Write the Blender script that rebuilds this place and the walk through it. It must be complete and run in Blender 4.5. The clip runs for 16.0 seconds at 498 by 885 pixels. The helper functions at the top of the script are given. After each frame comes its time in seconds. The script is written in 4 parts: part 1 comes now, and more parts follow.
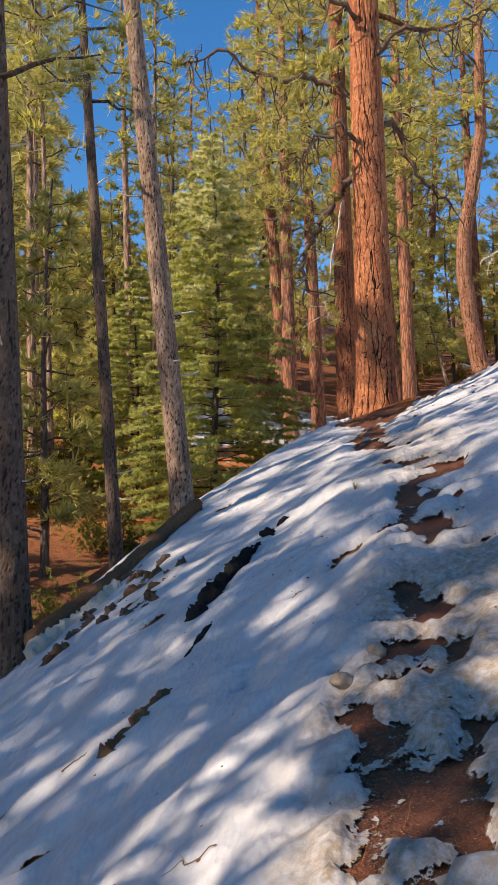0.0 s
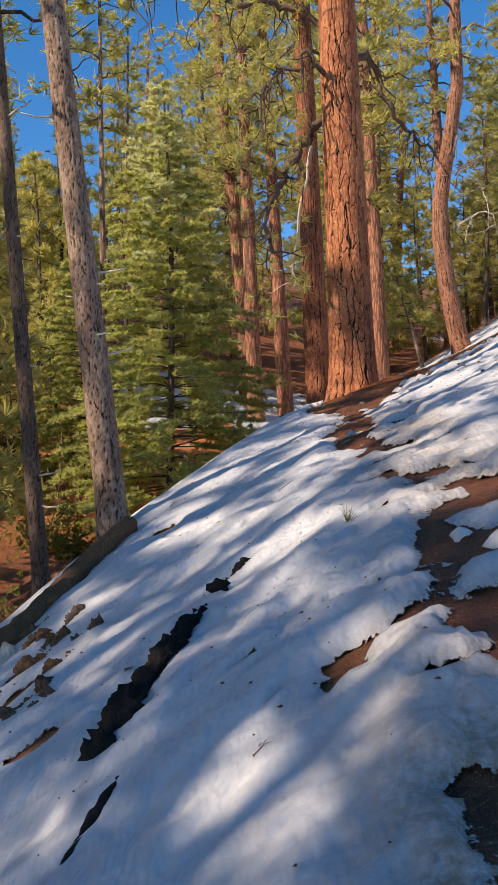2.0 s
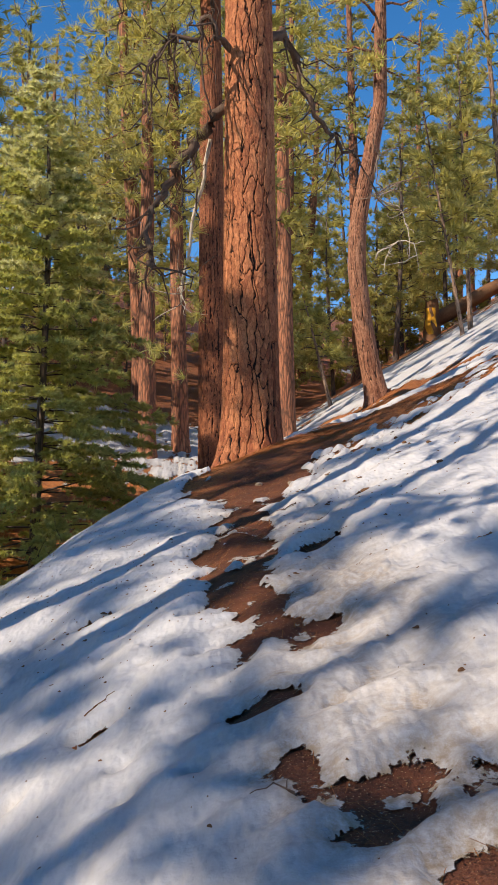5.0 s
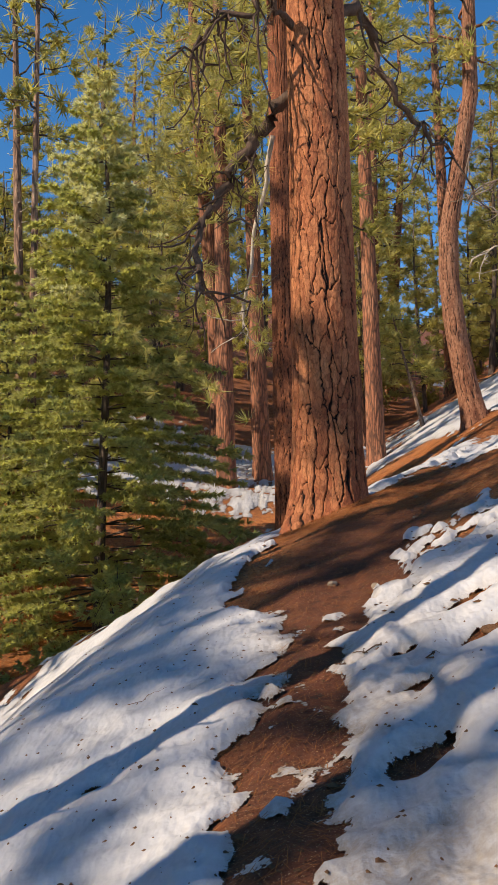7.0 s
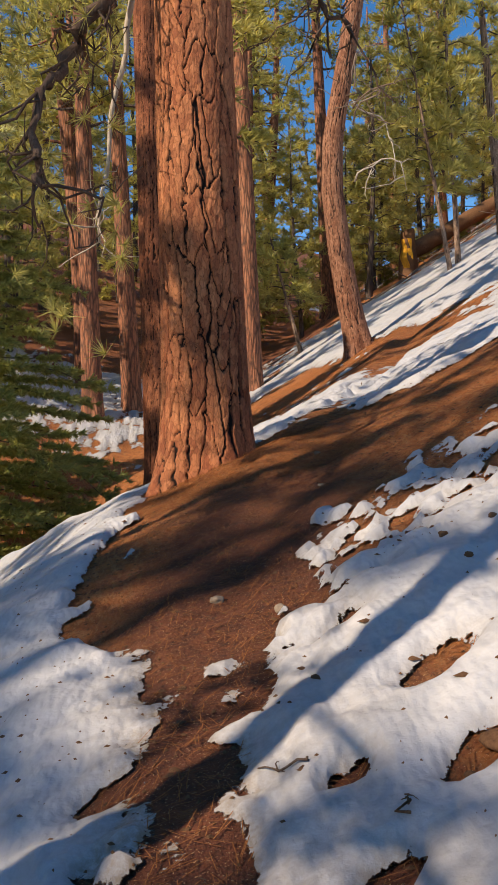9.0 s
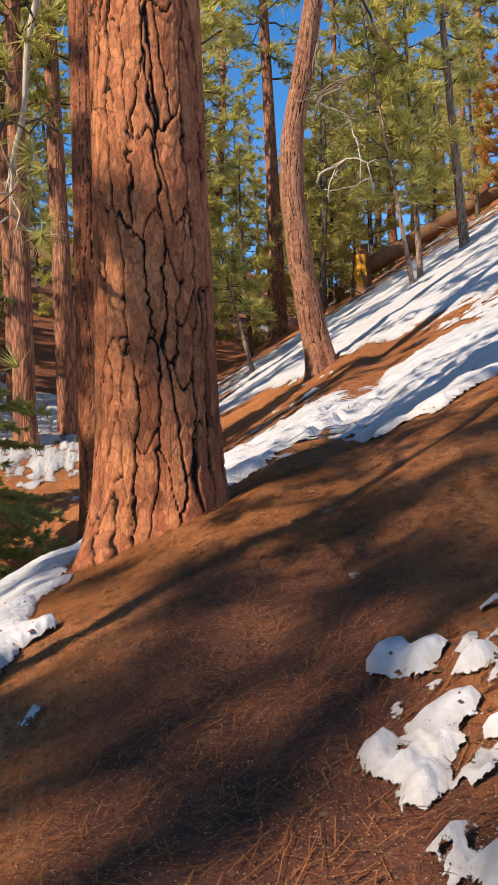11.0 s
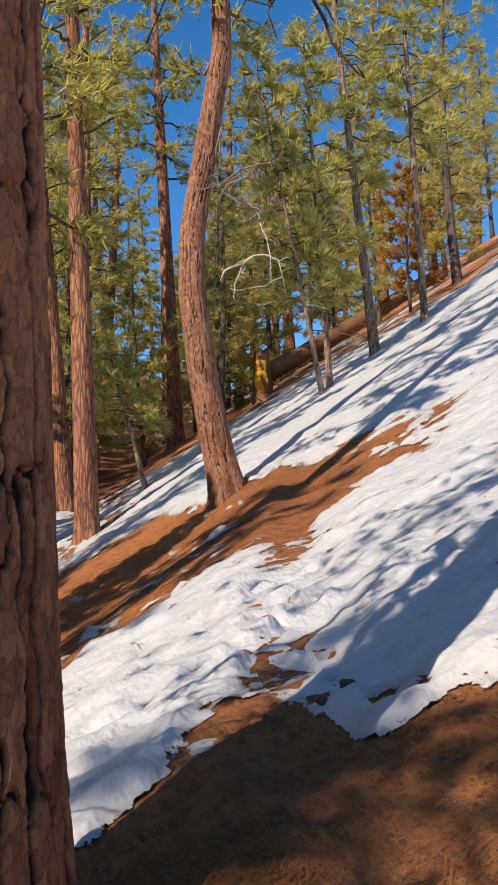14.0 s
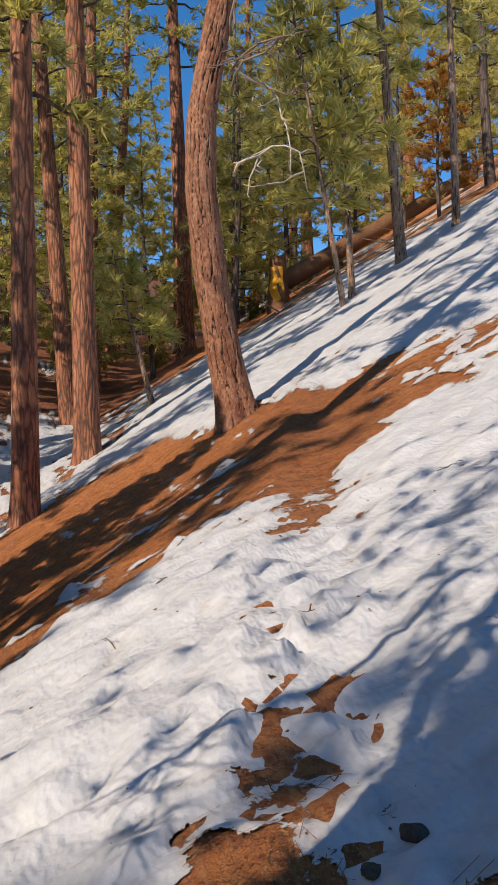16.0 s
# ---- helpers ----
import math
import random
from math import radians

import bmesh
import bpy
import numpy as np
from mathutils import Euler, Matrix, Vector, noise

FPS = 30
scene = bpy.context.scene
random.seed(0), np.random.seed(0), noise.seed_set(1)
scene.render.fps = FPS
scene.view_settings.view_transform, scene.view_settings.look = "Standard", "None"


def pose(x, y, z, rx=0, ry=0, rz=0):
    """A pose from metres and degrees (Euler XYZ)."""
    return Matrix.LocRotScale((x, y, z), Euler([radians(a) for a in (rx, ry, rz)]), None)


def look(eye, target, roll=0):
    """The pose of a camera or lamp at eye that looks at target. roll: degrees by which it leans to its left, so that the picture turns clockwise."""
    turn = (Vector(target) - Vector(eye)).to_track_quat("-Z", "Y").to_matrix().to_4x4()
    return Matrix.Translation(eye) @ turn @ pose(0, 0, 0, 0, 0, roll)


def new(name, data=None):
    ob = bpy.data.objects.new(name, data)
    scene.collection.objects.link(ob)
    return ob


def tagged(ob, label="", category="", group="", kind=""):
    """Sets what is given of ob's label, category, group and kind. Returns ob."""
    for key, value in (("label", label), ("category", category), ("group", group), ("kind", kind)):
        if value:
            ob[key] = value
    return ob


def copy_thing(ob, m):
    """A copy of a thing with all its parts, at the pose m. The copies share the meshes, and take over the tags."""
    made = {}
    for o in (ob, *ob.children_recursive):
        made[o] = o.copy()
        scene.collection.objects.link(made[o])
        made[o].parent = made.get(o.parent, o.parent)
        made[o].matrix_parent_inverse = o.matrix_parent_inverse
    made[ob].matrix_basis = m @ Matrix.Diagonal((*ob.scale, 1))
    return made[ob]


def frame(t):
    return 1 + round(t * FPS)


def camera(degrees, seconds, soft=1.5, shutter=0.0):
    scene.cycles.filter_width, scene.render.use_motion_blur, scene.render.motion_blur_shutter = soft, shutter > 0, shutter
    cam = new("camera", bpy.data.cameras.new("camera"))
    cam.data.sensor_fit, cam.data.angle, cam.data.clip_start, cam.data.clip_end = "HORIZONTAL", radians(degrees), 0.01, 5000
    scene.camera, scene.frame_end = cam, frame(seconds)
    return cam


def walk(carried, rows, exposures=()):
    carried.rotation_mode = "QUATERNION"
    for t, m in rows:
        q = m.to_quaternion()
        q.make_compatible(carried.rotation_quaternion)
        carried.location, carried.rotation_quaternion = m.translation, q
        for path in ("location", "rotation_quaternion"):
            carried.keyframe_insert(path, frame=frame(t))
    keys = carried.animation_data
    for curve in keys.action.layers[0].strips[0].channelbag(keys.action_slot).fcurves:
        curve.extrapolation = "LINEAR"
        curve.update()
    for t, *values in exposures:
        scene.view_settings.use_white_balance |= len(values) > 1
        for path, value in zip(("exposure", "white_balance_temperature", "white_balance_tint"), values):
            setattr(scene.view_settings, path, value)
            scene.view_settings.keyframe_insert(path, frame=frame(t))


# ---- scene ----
cam = camera(30.4, 16.0, soft=1.05)
PATH = [
    (0, (1.605, 1.839, 1.189), (1.422, 3.827, 1.31), -1.3),
    (0.5, (1.56, 2.529, 1.247), (1.339, 4.513, 1.354), -1.3),
    (1, (1.5, 3.219, 1.322), (1.277, 5.204, 1.415), -1.4),
    (1.5, (1.537, 3.831, 1.354), (1.357, 5.822, 1.431), -1.8),
    (2, (1.524, 4.456, 1.545), (1.414, 6.452, 1.611), -2.2),
    (2.5, (1.603, 5.103, 1.681), (1.572, 7.102, 1.74), -2.0),
    (3, (1.597, 5.689, 1.802), (1.637, 7.688, 1.857), -1.5),
    (3.5, (1.682, 6.268, 1.998), (1.792, 8.264, 2.049), -1.0),
    (3.7, (1.705, 6.458, 2.006), (1.841, 8.452, 2.055), -0.7),
    (5.8, (2.006, 8.77, 2.614), (2.035, 10.764, 2.754), 0.3),
    (6, (2.053, 8.963, 2.68), (2.048, 10.958, 2.821), 0.2),
    (6.5, (2.065, 9.56, 2.814), (1.978, 11.552, 2.971), -0.5),
    (7, (2.104, 10.045, 2.925), (2.009, 12.038, 3.064), -1.2),
    (7.5, (2.135, 10.584, 3.007), (2.083, 12.581, 3.1), -1.3),
    (8, (2.064, 11.096, 3.084), (2.101, 13.095, 3.116), -1.4),
    (8.5, (2.146, 11.595, 3.145), (2.271, 13.591, 3.126), -1.5),
    (9, (2.141, 12.034, 3.201), (2.318, 14.026, 3.167), -1.7),
    (9.2, (2.14, 12.233, 3.277), (2.338, 14.223, 3.239), -2.1),
    (11.3, (2.183, 14.802, 3.367), (2.492, 16.777, 3.386), -1.7),
    (11.5, (2.186, 15.041, 3.433), (2.499, 17.016, 3.459), -1.7),
    (12, (2.26, 15.583, 3.554), (2.585, 17.555, 3.609), -1.7),
    (12.5, (2.3, 16.102, 3.657), (2.65, 18.068, 3.776), -1.9),
    (13, (2.406, 16.603, 3.814), (2.811, 18.554, 3.994), -2.0),
    (13.5, (2.575, 17.068, 3.984), (3.046, 19.0, 4.199), -2.0),
    (14, (2.712, 17.601, 4.119), (3.244, 19.516, 4.336), -2.2),
    (14.5, (2.915, 18.091, 4.202), (3.486, 19.999, 4.385), -2.1),
    (15, (3.006, 18.597, 4.333), (3.596, 20.503, 4.465), -2.1),
    (15.5, (3.13, 19.072, 4.385), (3.698, 20.988, 4.459), -1.8),
    (16, (3.221, 19.324, 4.516), (3.721, 21.26, 4.532), -1.2),
]
walk(cam, [(t, look(eye, target, roll)) for t, eye, target, roll in PATH], [(0, 0.88, 8300, 18), (3.5, 0.76, 7800, 16), (6.5, 0.62, 8200, 16), (9, 0.52, 8500, 17), (11.5, 0.92, 7900, 16), (13, 0.80, 7700, 16), (14, 0.68, 7700, 15), (16, 0.49, 7700, 15)])

# ---------------------------------------------------------------- light
world = bpy.data.worlds.new("world")
scene.world = world
world.use_nodes = True
wn = world.node_tree.nodes
sky = wn.new("ShaderNodeTexSky")
sky.sky_type, sky.sun_disc = "NISHITA", False
SUN_UP = 36.0
sky.sun_elevation, sky.sun_rotation = radians(SUN_UP), radians(238.3)
sky.altitude, sky.air_density, sky.dust_density, sky.ozone_density = 2100, 1.0, 0.2, 4.5
wn["Background"].inputs["Strength"].default_value = 0.13
vivid = wn.new("ShaderNodeHueSaturation")
vivid.inputs["Saturation"].default_value = 1.28
world.node_tree.links.new(sky.outputs[0], vivid.inputs["Color"])
world.node_tree.links.new(vivid.outputs[0], wn["Background"].inputs["Color"])
sun = new("sun", bpy.data.lights.new("sun", "SUN"))
sun.data.energy, sun.data.angle, sun.data.color = 3.6, radians(0.55), (1.0, 0.94, 0.85)
sun.matrix_world = look((-0.85 * 40, -0.525 * 40, 40 * math.tan(radians(SUN_UP))), (0, 0, 0))


# ---------------------------------------------------------------- materials
def material(name):
    mat = bpy.data.materials.new(name)
    mat.use_nodes = True
    nt = mat.node_tree
    return mat, nt, nt.nodes["Principled BSDF"]


def node(nt, kind, **values):
    n = nt.nodes.new(kind)
    for key, value in values.items():
        if key in n.inputs:
            n.inputs[key].default_value = value
    return n


def noise_tex(nt, scale, detail=5.0, rough=0.6, stretch=None, coord="Object"):
    tc = nt.nodes.new("ShaderNodeTexCoord")
    tex = node(nt, "ShaderNodeTexNoise", Scale=scale, Detail=detail, Roughness=rough)
    if stretch:
        mp = nt.nodes.new("ShaderNodeMapping")
        mp.inputs["Scale"].default_value = stretch
        nt.links.new(tc.outputs[coord], mp.inputs["Vector"])
        nt.links.new(mp.outputs[0], tex.inputs["Vector"])
    else:
        nt.links.new(tc.outputs[coord], tex.inputs["Vector"])
    return tex.outputs["Fac"]


def ramp(nt, fac, stops):
    r = nt.nodes.new("ShaderNodeValToRGB")
    while len(r.color_ramp.elements) < len(stops):
        r.color_ramp.elements.new(0.5)
    for e, (p, c) in zip(r.color_ramp.elements, stops):
        e.position, e.color = p, (*c, 1)
    nt.links.new(fac, r.inputs[0])
    return r.outputs[0]


def mix(nt, fac, a, b, kind="MIX"):
    m = nt.nodes.new("ShaderNodeMix")
    m.data_type, m.blend_type = "RGBA", kind
    for sock, v in ((m.inputs[0], fac), (m.inputs[6], a), (m.inputs[7], b)):
        if isinstance(v, (int, float)):
            sock.default_value = v
        elif isinstance(v, tuple):
            sock.default_value = (*v, 1)
        else:
            nt.links.new(v, sock)
    return m.outputs[2]


def span(nt, v, a, b):
    m = nt.nodes.new("ShaderNodeMapRange")
    m.inputs[1].default_value, m.inputs[2].default_value = a, b
    nt.links.new(v, m.inputs[0])
    return m.outputs[0]


def attribute(nt, name):
    a = nt.nodes.new("ShaderNodeAttribute")
    a.attribute_name = name
    return a.outputs["Fac"]


def bump(nt, bsdf, fac, strength, distance, below=None):
    b = node(nt, "ShaderNodeBump", Strength=strength, Distance=distance)
    nt.links.new(fac, b.inputs["Height"])
    if below is not None:
        nt.links.new(below, b.inputs["Normal"])
    nt.links.new(b.outputs[0], bsdf.inputs["Normal"])
    return b.outputs[0]


def duff_material():
    """Reddish mud on the trail, needle litter beside it."""
    mat, nt, bs = material("pine_duff_and_soil")
    big, mid, fine = noise_tex(nt, 0.8), noise_tex(nt, 7.0, 8, 0.7), noise_tex(nt, 60.0, 4, 0.7)
    needles = noise_tex(nt, 34.0, 3, 0.6, (1.0, 0.16, 1.0))
    litter = ramp(nt, mid, [(0.3, (0.16, 0.048, 0.016)), (0.45, (0.42, 0.125, 0.034)), (0.58, (0.62, 0.205, 0.052)), (0.76, (0.70, 0.30, 0.10))])
    litter = mix(nt, span(nt, needles, 0.5, 0.62), litter, (0.60, 0.25, 0.085))
    soil = ramp(nt, mid, [(0.25, (0.065, 0.019, 0.010)), (0.55, (0.20, 0.056, 0.023)), (0.8, (0.33, 0.11, 0.043))])
    col = mix(nt, attribute(nt, "soil"), litter, soil)
    col = mix(nt, span(nt, big, 0.4, 0.7), col, mix(nt, 0.35, col, (0.20, 0.08, 0.035)))
    col = mix(nt, span(nt, fine, 0.60, 0.78), col, (0.05, 0.026, 0.017))
    mottle, speck = noise_tex(nt, 19.0, 4, 0.7), noise_tex(nt, 120.0, 2, 0.6)
    col = mix(nt, span(nt, mottle, 0.44, 0.36), col, mix(nt, 0.45, col, (0.04, 0.020, 0.013)))
    col = mix(nt, span(nt, speck, 0.63, 0.68), col, (0.58, 0.33, 0.17))
    nt.links.new(col, bs.inputs["Base Color"])
    wet = mix(nt, attribute(nt, "wet"), (0.92, 0.92, 0.92), (0.38, 0.38, 0.38))
    nt.links.new(wet, bs.inputs["Roughness"])
    bump(nt, bs, fine, 1.0, 0.03, bump(nt, bs, mottle, 0.9, 0.07))
    return mat


def snow_material():
    mat, nt, bs = material("old_spring_snow")
    mid, fine, grit = noise_tex(nt, 5.0, 6, 0.6), noise_tex(nt, 45.0, 4, 0.6), noise_tex(nt, 22.0, 6, 0.75)
    clean = ramp(nt, mid, [(0.3, (0.43, 0.45, 0.48)), (0.7, (0.56, 0.57, 0.585))])
    col = mix(nt, span(nt, grit, 0.70, 0.76), clean, (0.16, 0.08, 0.045))
    dirt = nt.nodes.new("ShaderNodeMath")
    dirt.operation = "MULTIPLY"
    nt.links.new(attribute(nt, "dirt"), dirt.inputs[0])
    nt.links.new(span(nt, grit, 0.25, 0.6), dirt.inputs[1])
    col = mix(nt, dirt.outputs[0], col, (0.26, 0.20, 0.14))
    nt.links.new(col, bs.inputs["Base Color"])
    bs.inputs["Roughness"].default_value = 0.55
    bs.inputs["Specular IOR Level"].default_value = 0.3
    wide = noise_tex(nt, 1.5, 4, 0.6, (1.6, 0.8, 1.0))
    bump(nt, bs, fine, 0.15, 0.008, bump(nt, bs, mid, 0.4, 0.05, bump(nt, bs, wide, 0.6, 0.2)))
    # the sheet crumbles into flecks towards its margin
    total = attribute(nt, "cover")
    for tex, size in ((noise_tex(nt, 10.0, 3, 0.6), 0.9), (noise_tex(nt, 34.0, 3, 0.65), 0.55)):
        scaled = nt.nodes.new("ShaderNodeMath")
        scaled.operation = "MULTIPLY_ADD"
        scaled.inputs[1].default_value, scaled.inputs[2].default_value = size, -0.5 * size
        nt.links.new(tex, scaled.inputs[0])
        plus = nt.nodes.new("ShaderNodeMath")
        nt.links.new(total, plus.inputs[0])
        nt.links.new(scaled.outputs[0], plus.inputs[1])
        total = plus.outputs[0]
    nt.links.new(span(nt, total, -0.02, 0.03), bs.inputs["Alpha"])
    return mat


def plate_bark(name, tones, dark):
    """Bark whose plates and furrows are modelled; 'plate' is 0 in a furrow."""
    mat, nt, bs = material(name)
    mid, fine = noise_tex(nt, 3.5, 6, 0.65, (1, 1, 0.35)), noise_tex(nt, 38.0, 5, 0.7, (1, 1, 0.4))
    col = ramp(nt, mid, [(0.28, tones[0]), (0.5, tones[1]), (0.72, tones[2])])
    col = mix(nt, span(nt, attribute(nt, "tone"), 0.2, 1.0), col, mix(nt, 0.55, col, tones[2]))
    col = mix(nt, span(nt, fine, 0.54, 0.72), col, mix(nt, 0.6, col, dark))
    # thin overlapping flakes on the plates
    tc, mp = nt.nodes.new("ShaderNodeTexCoord"), nt.nodes.new("ShaderNodeMapping")
    mp.inputs["Scale"].default_value = (1, 1, 0.5)
    nt.links.new(tc.outputs["Object"], mp.inputs["Vector"])
    warp = node(nt, "ShaderNodeTexNoise", Scale=14.0, Detail=4.0)
    nt.links.new(mp.outputs[0], warp.inputs["Vector"])
    shift = nt.nodes.new("ShaderNodeVectorMath")
    shift.operation = "MULTIPLY_ADD"
    shift.inputs[1].default_value = (0.09, 0.09, 0.09)
    nt.links.new(warp.outputs["Color"], shift.inputs[0])
    nt.links.new(mp.outputs[0], shift.inputs[2])
    edge, flake = node(nt, "ShaderNodeTexVoronoi", Scale=24.0), node(nt, "ShaderNodeTexVoronoi", Scale=24.0)
    edge.feature = "DISTANCE_TO_EDGE"
    for tex in (edge, flake):
        nt.links.new(shift.outputs[0], tex.inputs["Vector"])
    grey = nt.nodes.new("ShaderNodeRGBToBW")
    nt.links.new(flake.outputs["Color"], grey.inputs[0])
    col = mix(nt, span(nt, grey.outputs[0], 0.25, 0.8), mix(nt, 0.45, col, tones[0]), mix(nt, 0.3, col, tones[2]))
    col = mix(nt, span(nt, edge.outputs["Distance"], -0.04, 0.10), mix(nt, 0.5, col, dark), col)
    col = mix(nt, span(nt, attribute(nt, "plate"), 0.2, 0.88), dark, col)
    nt.links.new(col, bs.inputs["Base Color"])
    bs.inputs["Roughness"].default_value = 0.85
    bs.inputs["Specular IOR Level"].default_value = 0.25
    bump(nt, bs, fine, 0.9, 0.022, bump(nt, bs, grey.outputs[0], 0.8, 0.016))
    return mat


def far_bark(name, tones, dark):
    mat, nt, bs = material(name)
    tc, mp = nt.nodes.new("ShaderNodeTexCoord"), nt.nodes.new("ShaderNodeMapping")
    mp.inputs["Scale"].default_value = (1, 1, 0.15)
    nt.links.new(tc.outputs["Object"], mp.inputs["Vector"])
    warp = node(nt, "ShaderNodeTexNoise", Scale=5.0, Detail=3.0)
    nt.links.new(mp.outputs[0], warp.inputs["Vector"])
    shift = nt.nodes.new("ShaderNodeVectorMath")
    shift.operation = "MULTIPLY_ADD"
    shift.inputs[1].default_value = (0.22, 0.22, 0.12)
    nt.links.new(warp.outputs["Color"], shift.inputs[0])
    nt.links.new(mp.outputs[0], shift.inputs[2])
    vo = node(nt, "ShaderNodeTexVoronoi", Scale=9.0)
    vo.feature = "DISTANCE_TO_EDGE"
    nt.links.new(shift.outputs[0], vo.inputs["Vector"])
    mid = noise_tex(nt, 2.2, 6, 0.65, (1, 1, 0.4))
    info = nt.nodes.new("ShaderNodeObjectInfo")
    col = ramp(nt, mid, [(0.28, tones[0]), (0.5, tones[1]), (0.72, tones[2])])
    col = mix(nt, info.outputs["Random"], col, mix(nt, 0.35, col, tones[0]))
    scaly = noise_tex(nt, 26.0, 4, 0.7, (1, 1, 0.35))
    col = mix(nt, span(nt, scaly, 0.5, 0.72), col, mix(nt, 0.55, col, dark))
    col = mix(nt, span(nt, vo.outputs["Distance"], -0.05, 0.2), dark, col)
    nt.links.new(col, bs.inputs["Base Color"])
    bs.inputs["Roughness"].default_value = 0.88
    bump(nt, bs, vo.outputs["Distance"], 0.9, 0.05)
    return mat


def leaf_material(name, deep, light, lit_tone, through_light=0.35):
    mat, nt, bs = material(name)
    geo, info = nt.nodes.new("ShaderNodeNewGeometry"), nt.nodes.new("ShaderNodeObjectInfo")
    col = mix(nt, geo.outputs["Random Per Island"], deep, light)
    # brighter patches put a sunlit look into the leaf colour
    col = mix(nt, span(nt, noise_tex(nt, 0.7, 3, 0.5), 0.45, 0.68), col, mix(nt, 0.6, col, lit_tone))
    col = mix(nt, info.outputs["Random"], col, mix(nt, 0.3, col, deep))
    nt.links.new(col, bs.inputs["Base Color"])
    bs.inputs["Roughness"].default_value = 0.6
    bs.inputs["Specular IOR Level"].default_value = 0.3
    tr = nt.nodes.new("ShaderNodeBsdfTranslucent")
    nt.links.new(mix(nt, 1.0, col, (1.0, 1.0, 0.6), "MULTIPLY"), tr.inputs["Color"])
    ms = nt.nodes.new("ShaderNodeMixShader")
    ms.inputs[0].default_value = through_light
    nt.links.new(bs.outputs[0], ms.inputs[1])
    nt.links.new(tr.outputs[0], ms.inputs[2])
    nt.links.new(ms.outputs[0], nt.nodes["Material Output"].inputs["Surface"])
    return mat


def wood_material(name, tones, rough=0.85, grain=(6, 6, 0.6)):
    mat, nt, bs = material(name)
    g, m = noise_tex(nt, 9.0, 6, 0.7, grain), noise_tex(nt, 2.5, 4, 0.6)
    col = mix(nt, span(nt, m, 0.4, 0.68), ramp(nt, g, [(0.3, tones[0]), (0.6, tones[1])]), tones[2])
    nt.links.new(col, bs.inputs["Base Color"])
    bs.inputs["Roughness"].default_value = rough
    bs.inputs["Specular IOR Level"].default_value = 0.15
    bump(nt, bs, g, 0.7, 0.02)
    return mat


DUFF, SNOW = duff_material(), snow_material()
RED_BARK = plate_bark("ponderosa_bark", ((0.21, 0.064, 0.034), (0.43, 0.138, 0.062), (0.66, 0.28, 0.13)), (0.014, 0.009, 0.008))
# red bark in lowered tones, which put the trunk's shade into the colour
SHADED_RIDGED_BARK = plate_bark("shaded_ridged_bark", ((0.13, 0.042, 0.024), (0.27, 0.088, 0.042), (0.44, 0.165, 0.08)), (0.02, 0.011, 0.009))
WARM_BARK = plate_bark("scaly_pine_bark", ((0.14, 0.052, 0.031), (0.31, 0.13, 0.074), (0.48, 0.25, 0.155)), (0.03, 0.018, 0.014))
GREY_BARK = plate_bark("young_pine_bark", ((0.14, 0.082, 0.058), (0.30, 0.19, 0.13), (0.46, 0.33, 0.25)), (0.035, 0.021, 0.017))
# young pine bark at about half tone: the trunks' shade is put into the colour
SHADED_BARK = plate_bark("shaded_pine_bark", ((0.06, 0.038, 0.028), (0.13, 0.085, 0.062), (0.21, 0.145, 0.11)), (0.028, 0.018, 0.014))
FAR_RED = far_bark("far_red_bark", ((0.22, 0.08, 0.045), (0.38, 0.145, 0.075), (0.54, 0.25, 0.14)), (0.03, 0.018, 0.014))
# lighter copy of the far bark: sunlight on the trunks is put into it
FAR_SUNLIT = far_bark("far_sunlit_bark", ((0.24, 0.13, 0.085), (0.42, 0.25, 0.165), (0.58, 0.40, 0.28)), (0.04, 0.025, 0.02))
FAR_GREY = far_bark("far_grey_bark", ((0.07, 0.05, 0.042), (0.14, 0.10, 0.08), (0.24, 0.18, 0.14)), (0.03, 0.02, 0.017))
# needle tones far above real foliage: sunlight is put into the colour
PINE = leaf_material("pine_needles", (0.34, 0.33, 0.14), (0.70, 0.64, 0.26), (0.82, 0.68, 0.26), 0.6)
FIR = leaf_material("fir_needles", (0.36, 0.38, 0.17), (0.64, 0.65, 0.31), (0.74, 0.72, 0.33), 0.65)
# paler copy of the fir needles, with sunlight on the top put into its colour
FIR_TOP = leaf_material("lit_fir_needles", (0.54, 0.55, 0.30), (0.82, 0.80, 0.50), (0.88, 0.86, 0.58), 0.4)
RUST = leaf_material("dead_needles", (0.22, 0.085, 0.02), (0.50, 0.24, 0.05), (0.6, 0.33, 0.08))
SHRUB = leaf_material("shrub_leaves", (0.12, 0.12, 0.03), (0.34, 0.29, 0.07), (0.5, 0.38, 0.1))
DEAD_WOOD = wood_material("weathered_wood", ((0.12, 0.085, 0.065), (0.30, 0.23, 0.18), (0.20, 0.14, 0.10)))
PALE_WOOD = wood_material("bleached_wood", ((0.40, 0.33, 0.26), (0.68, 0.60, 0.50), (0.52, 0.44, 0.35)))
DARK_WOOD = wood_material("dark_limb_wood", ((0.05, 0.033, 0.026), (0.17, 0.115, 0.085), (0.10, 0.066, 0.05)))
STRAW = wood_material("dry_needles", ((0.22, 0.075, 0.026), (0.44, 0.175, 0.062), (0.33, 0.12, 0.04)))
CHAR = wood_material("charred_wood", ((0.006, 0.006, 0.006), (0.022, 0.020, 0.019), (0.012, 0.011, 0.011)))
BROWN_WOOD = wood_material("rotten_wood", ((0.09, 0.045, 0.025), (0.24, 0.125, 0.065), (0.15, 0.075, 0.04)))
AMBER = wood_material("pitch_wood", ((0.42, 0.17, 0.02), (0.80, 0.42, 0.05), (0.6, 0.27, 0.03)))
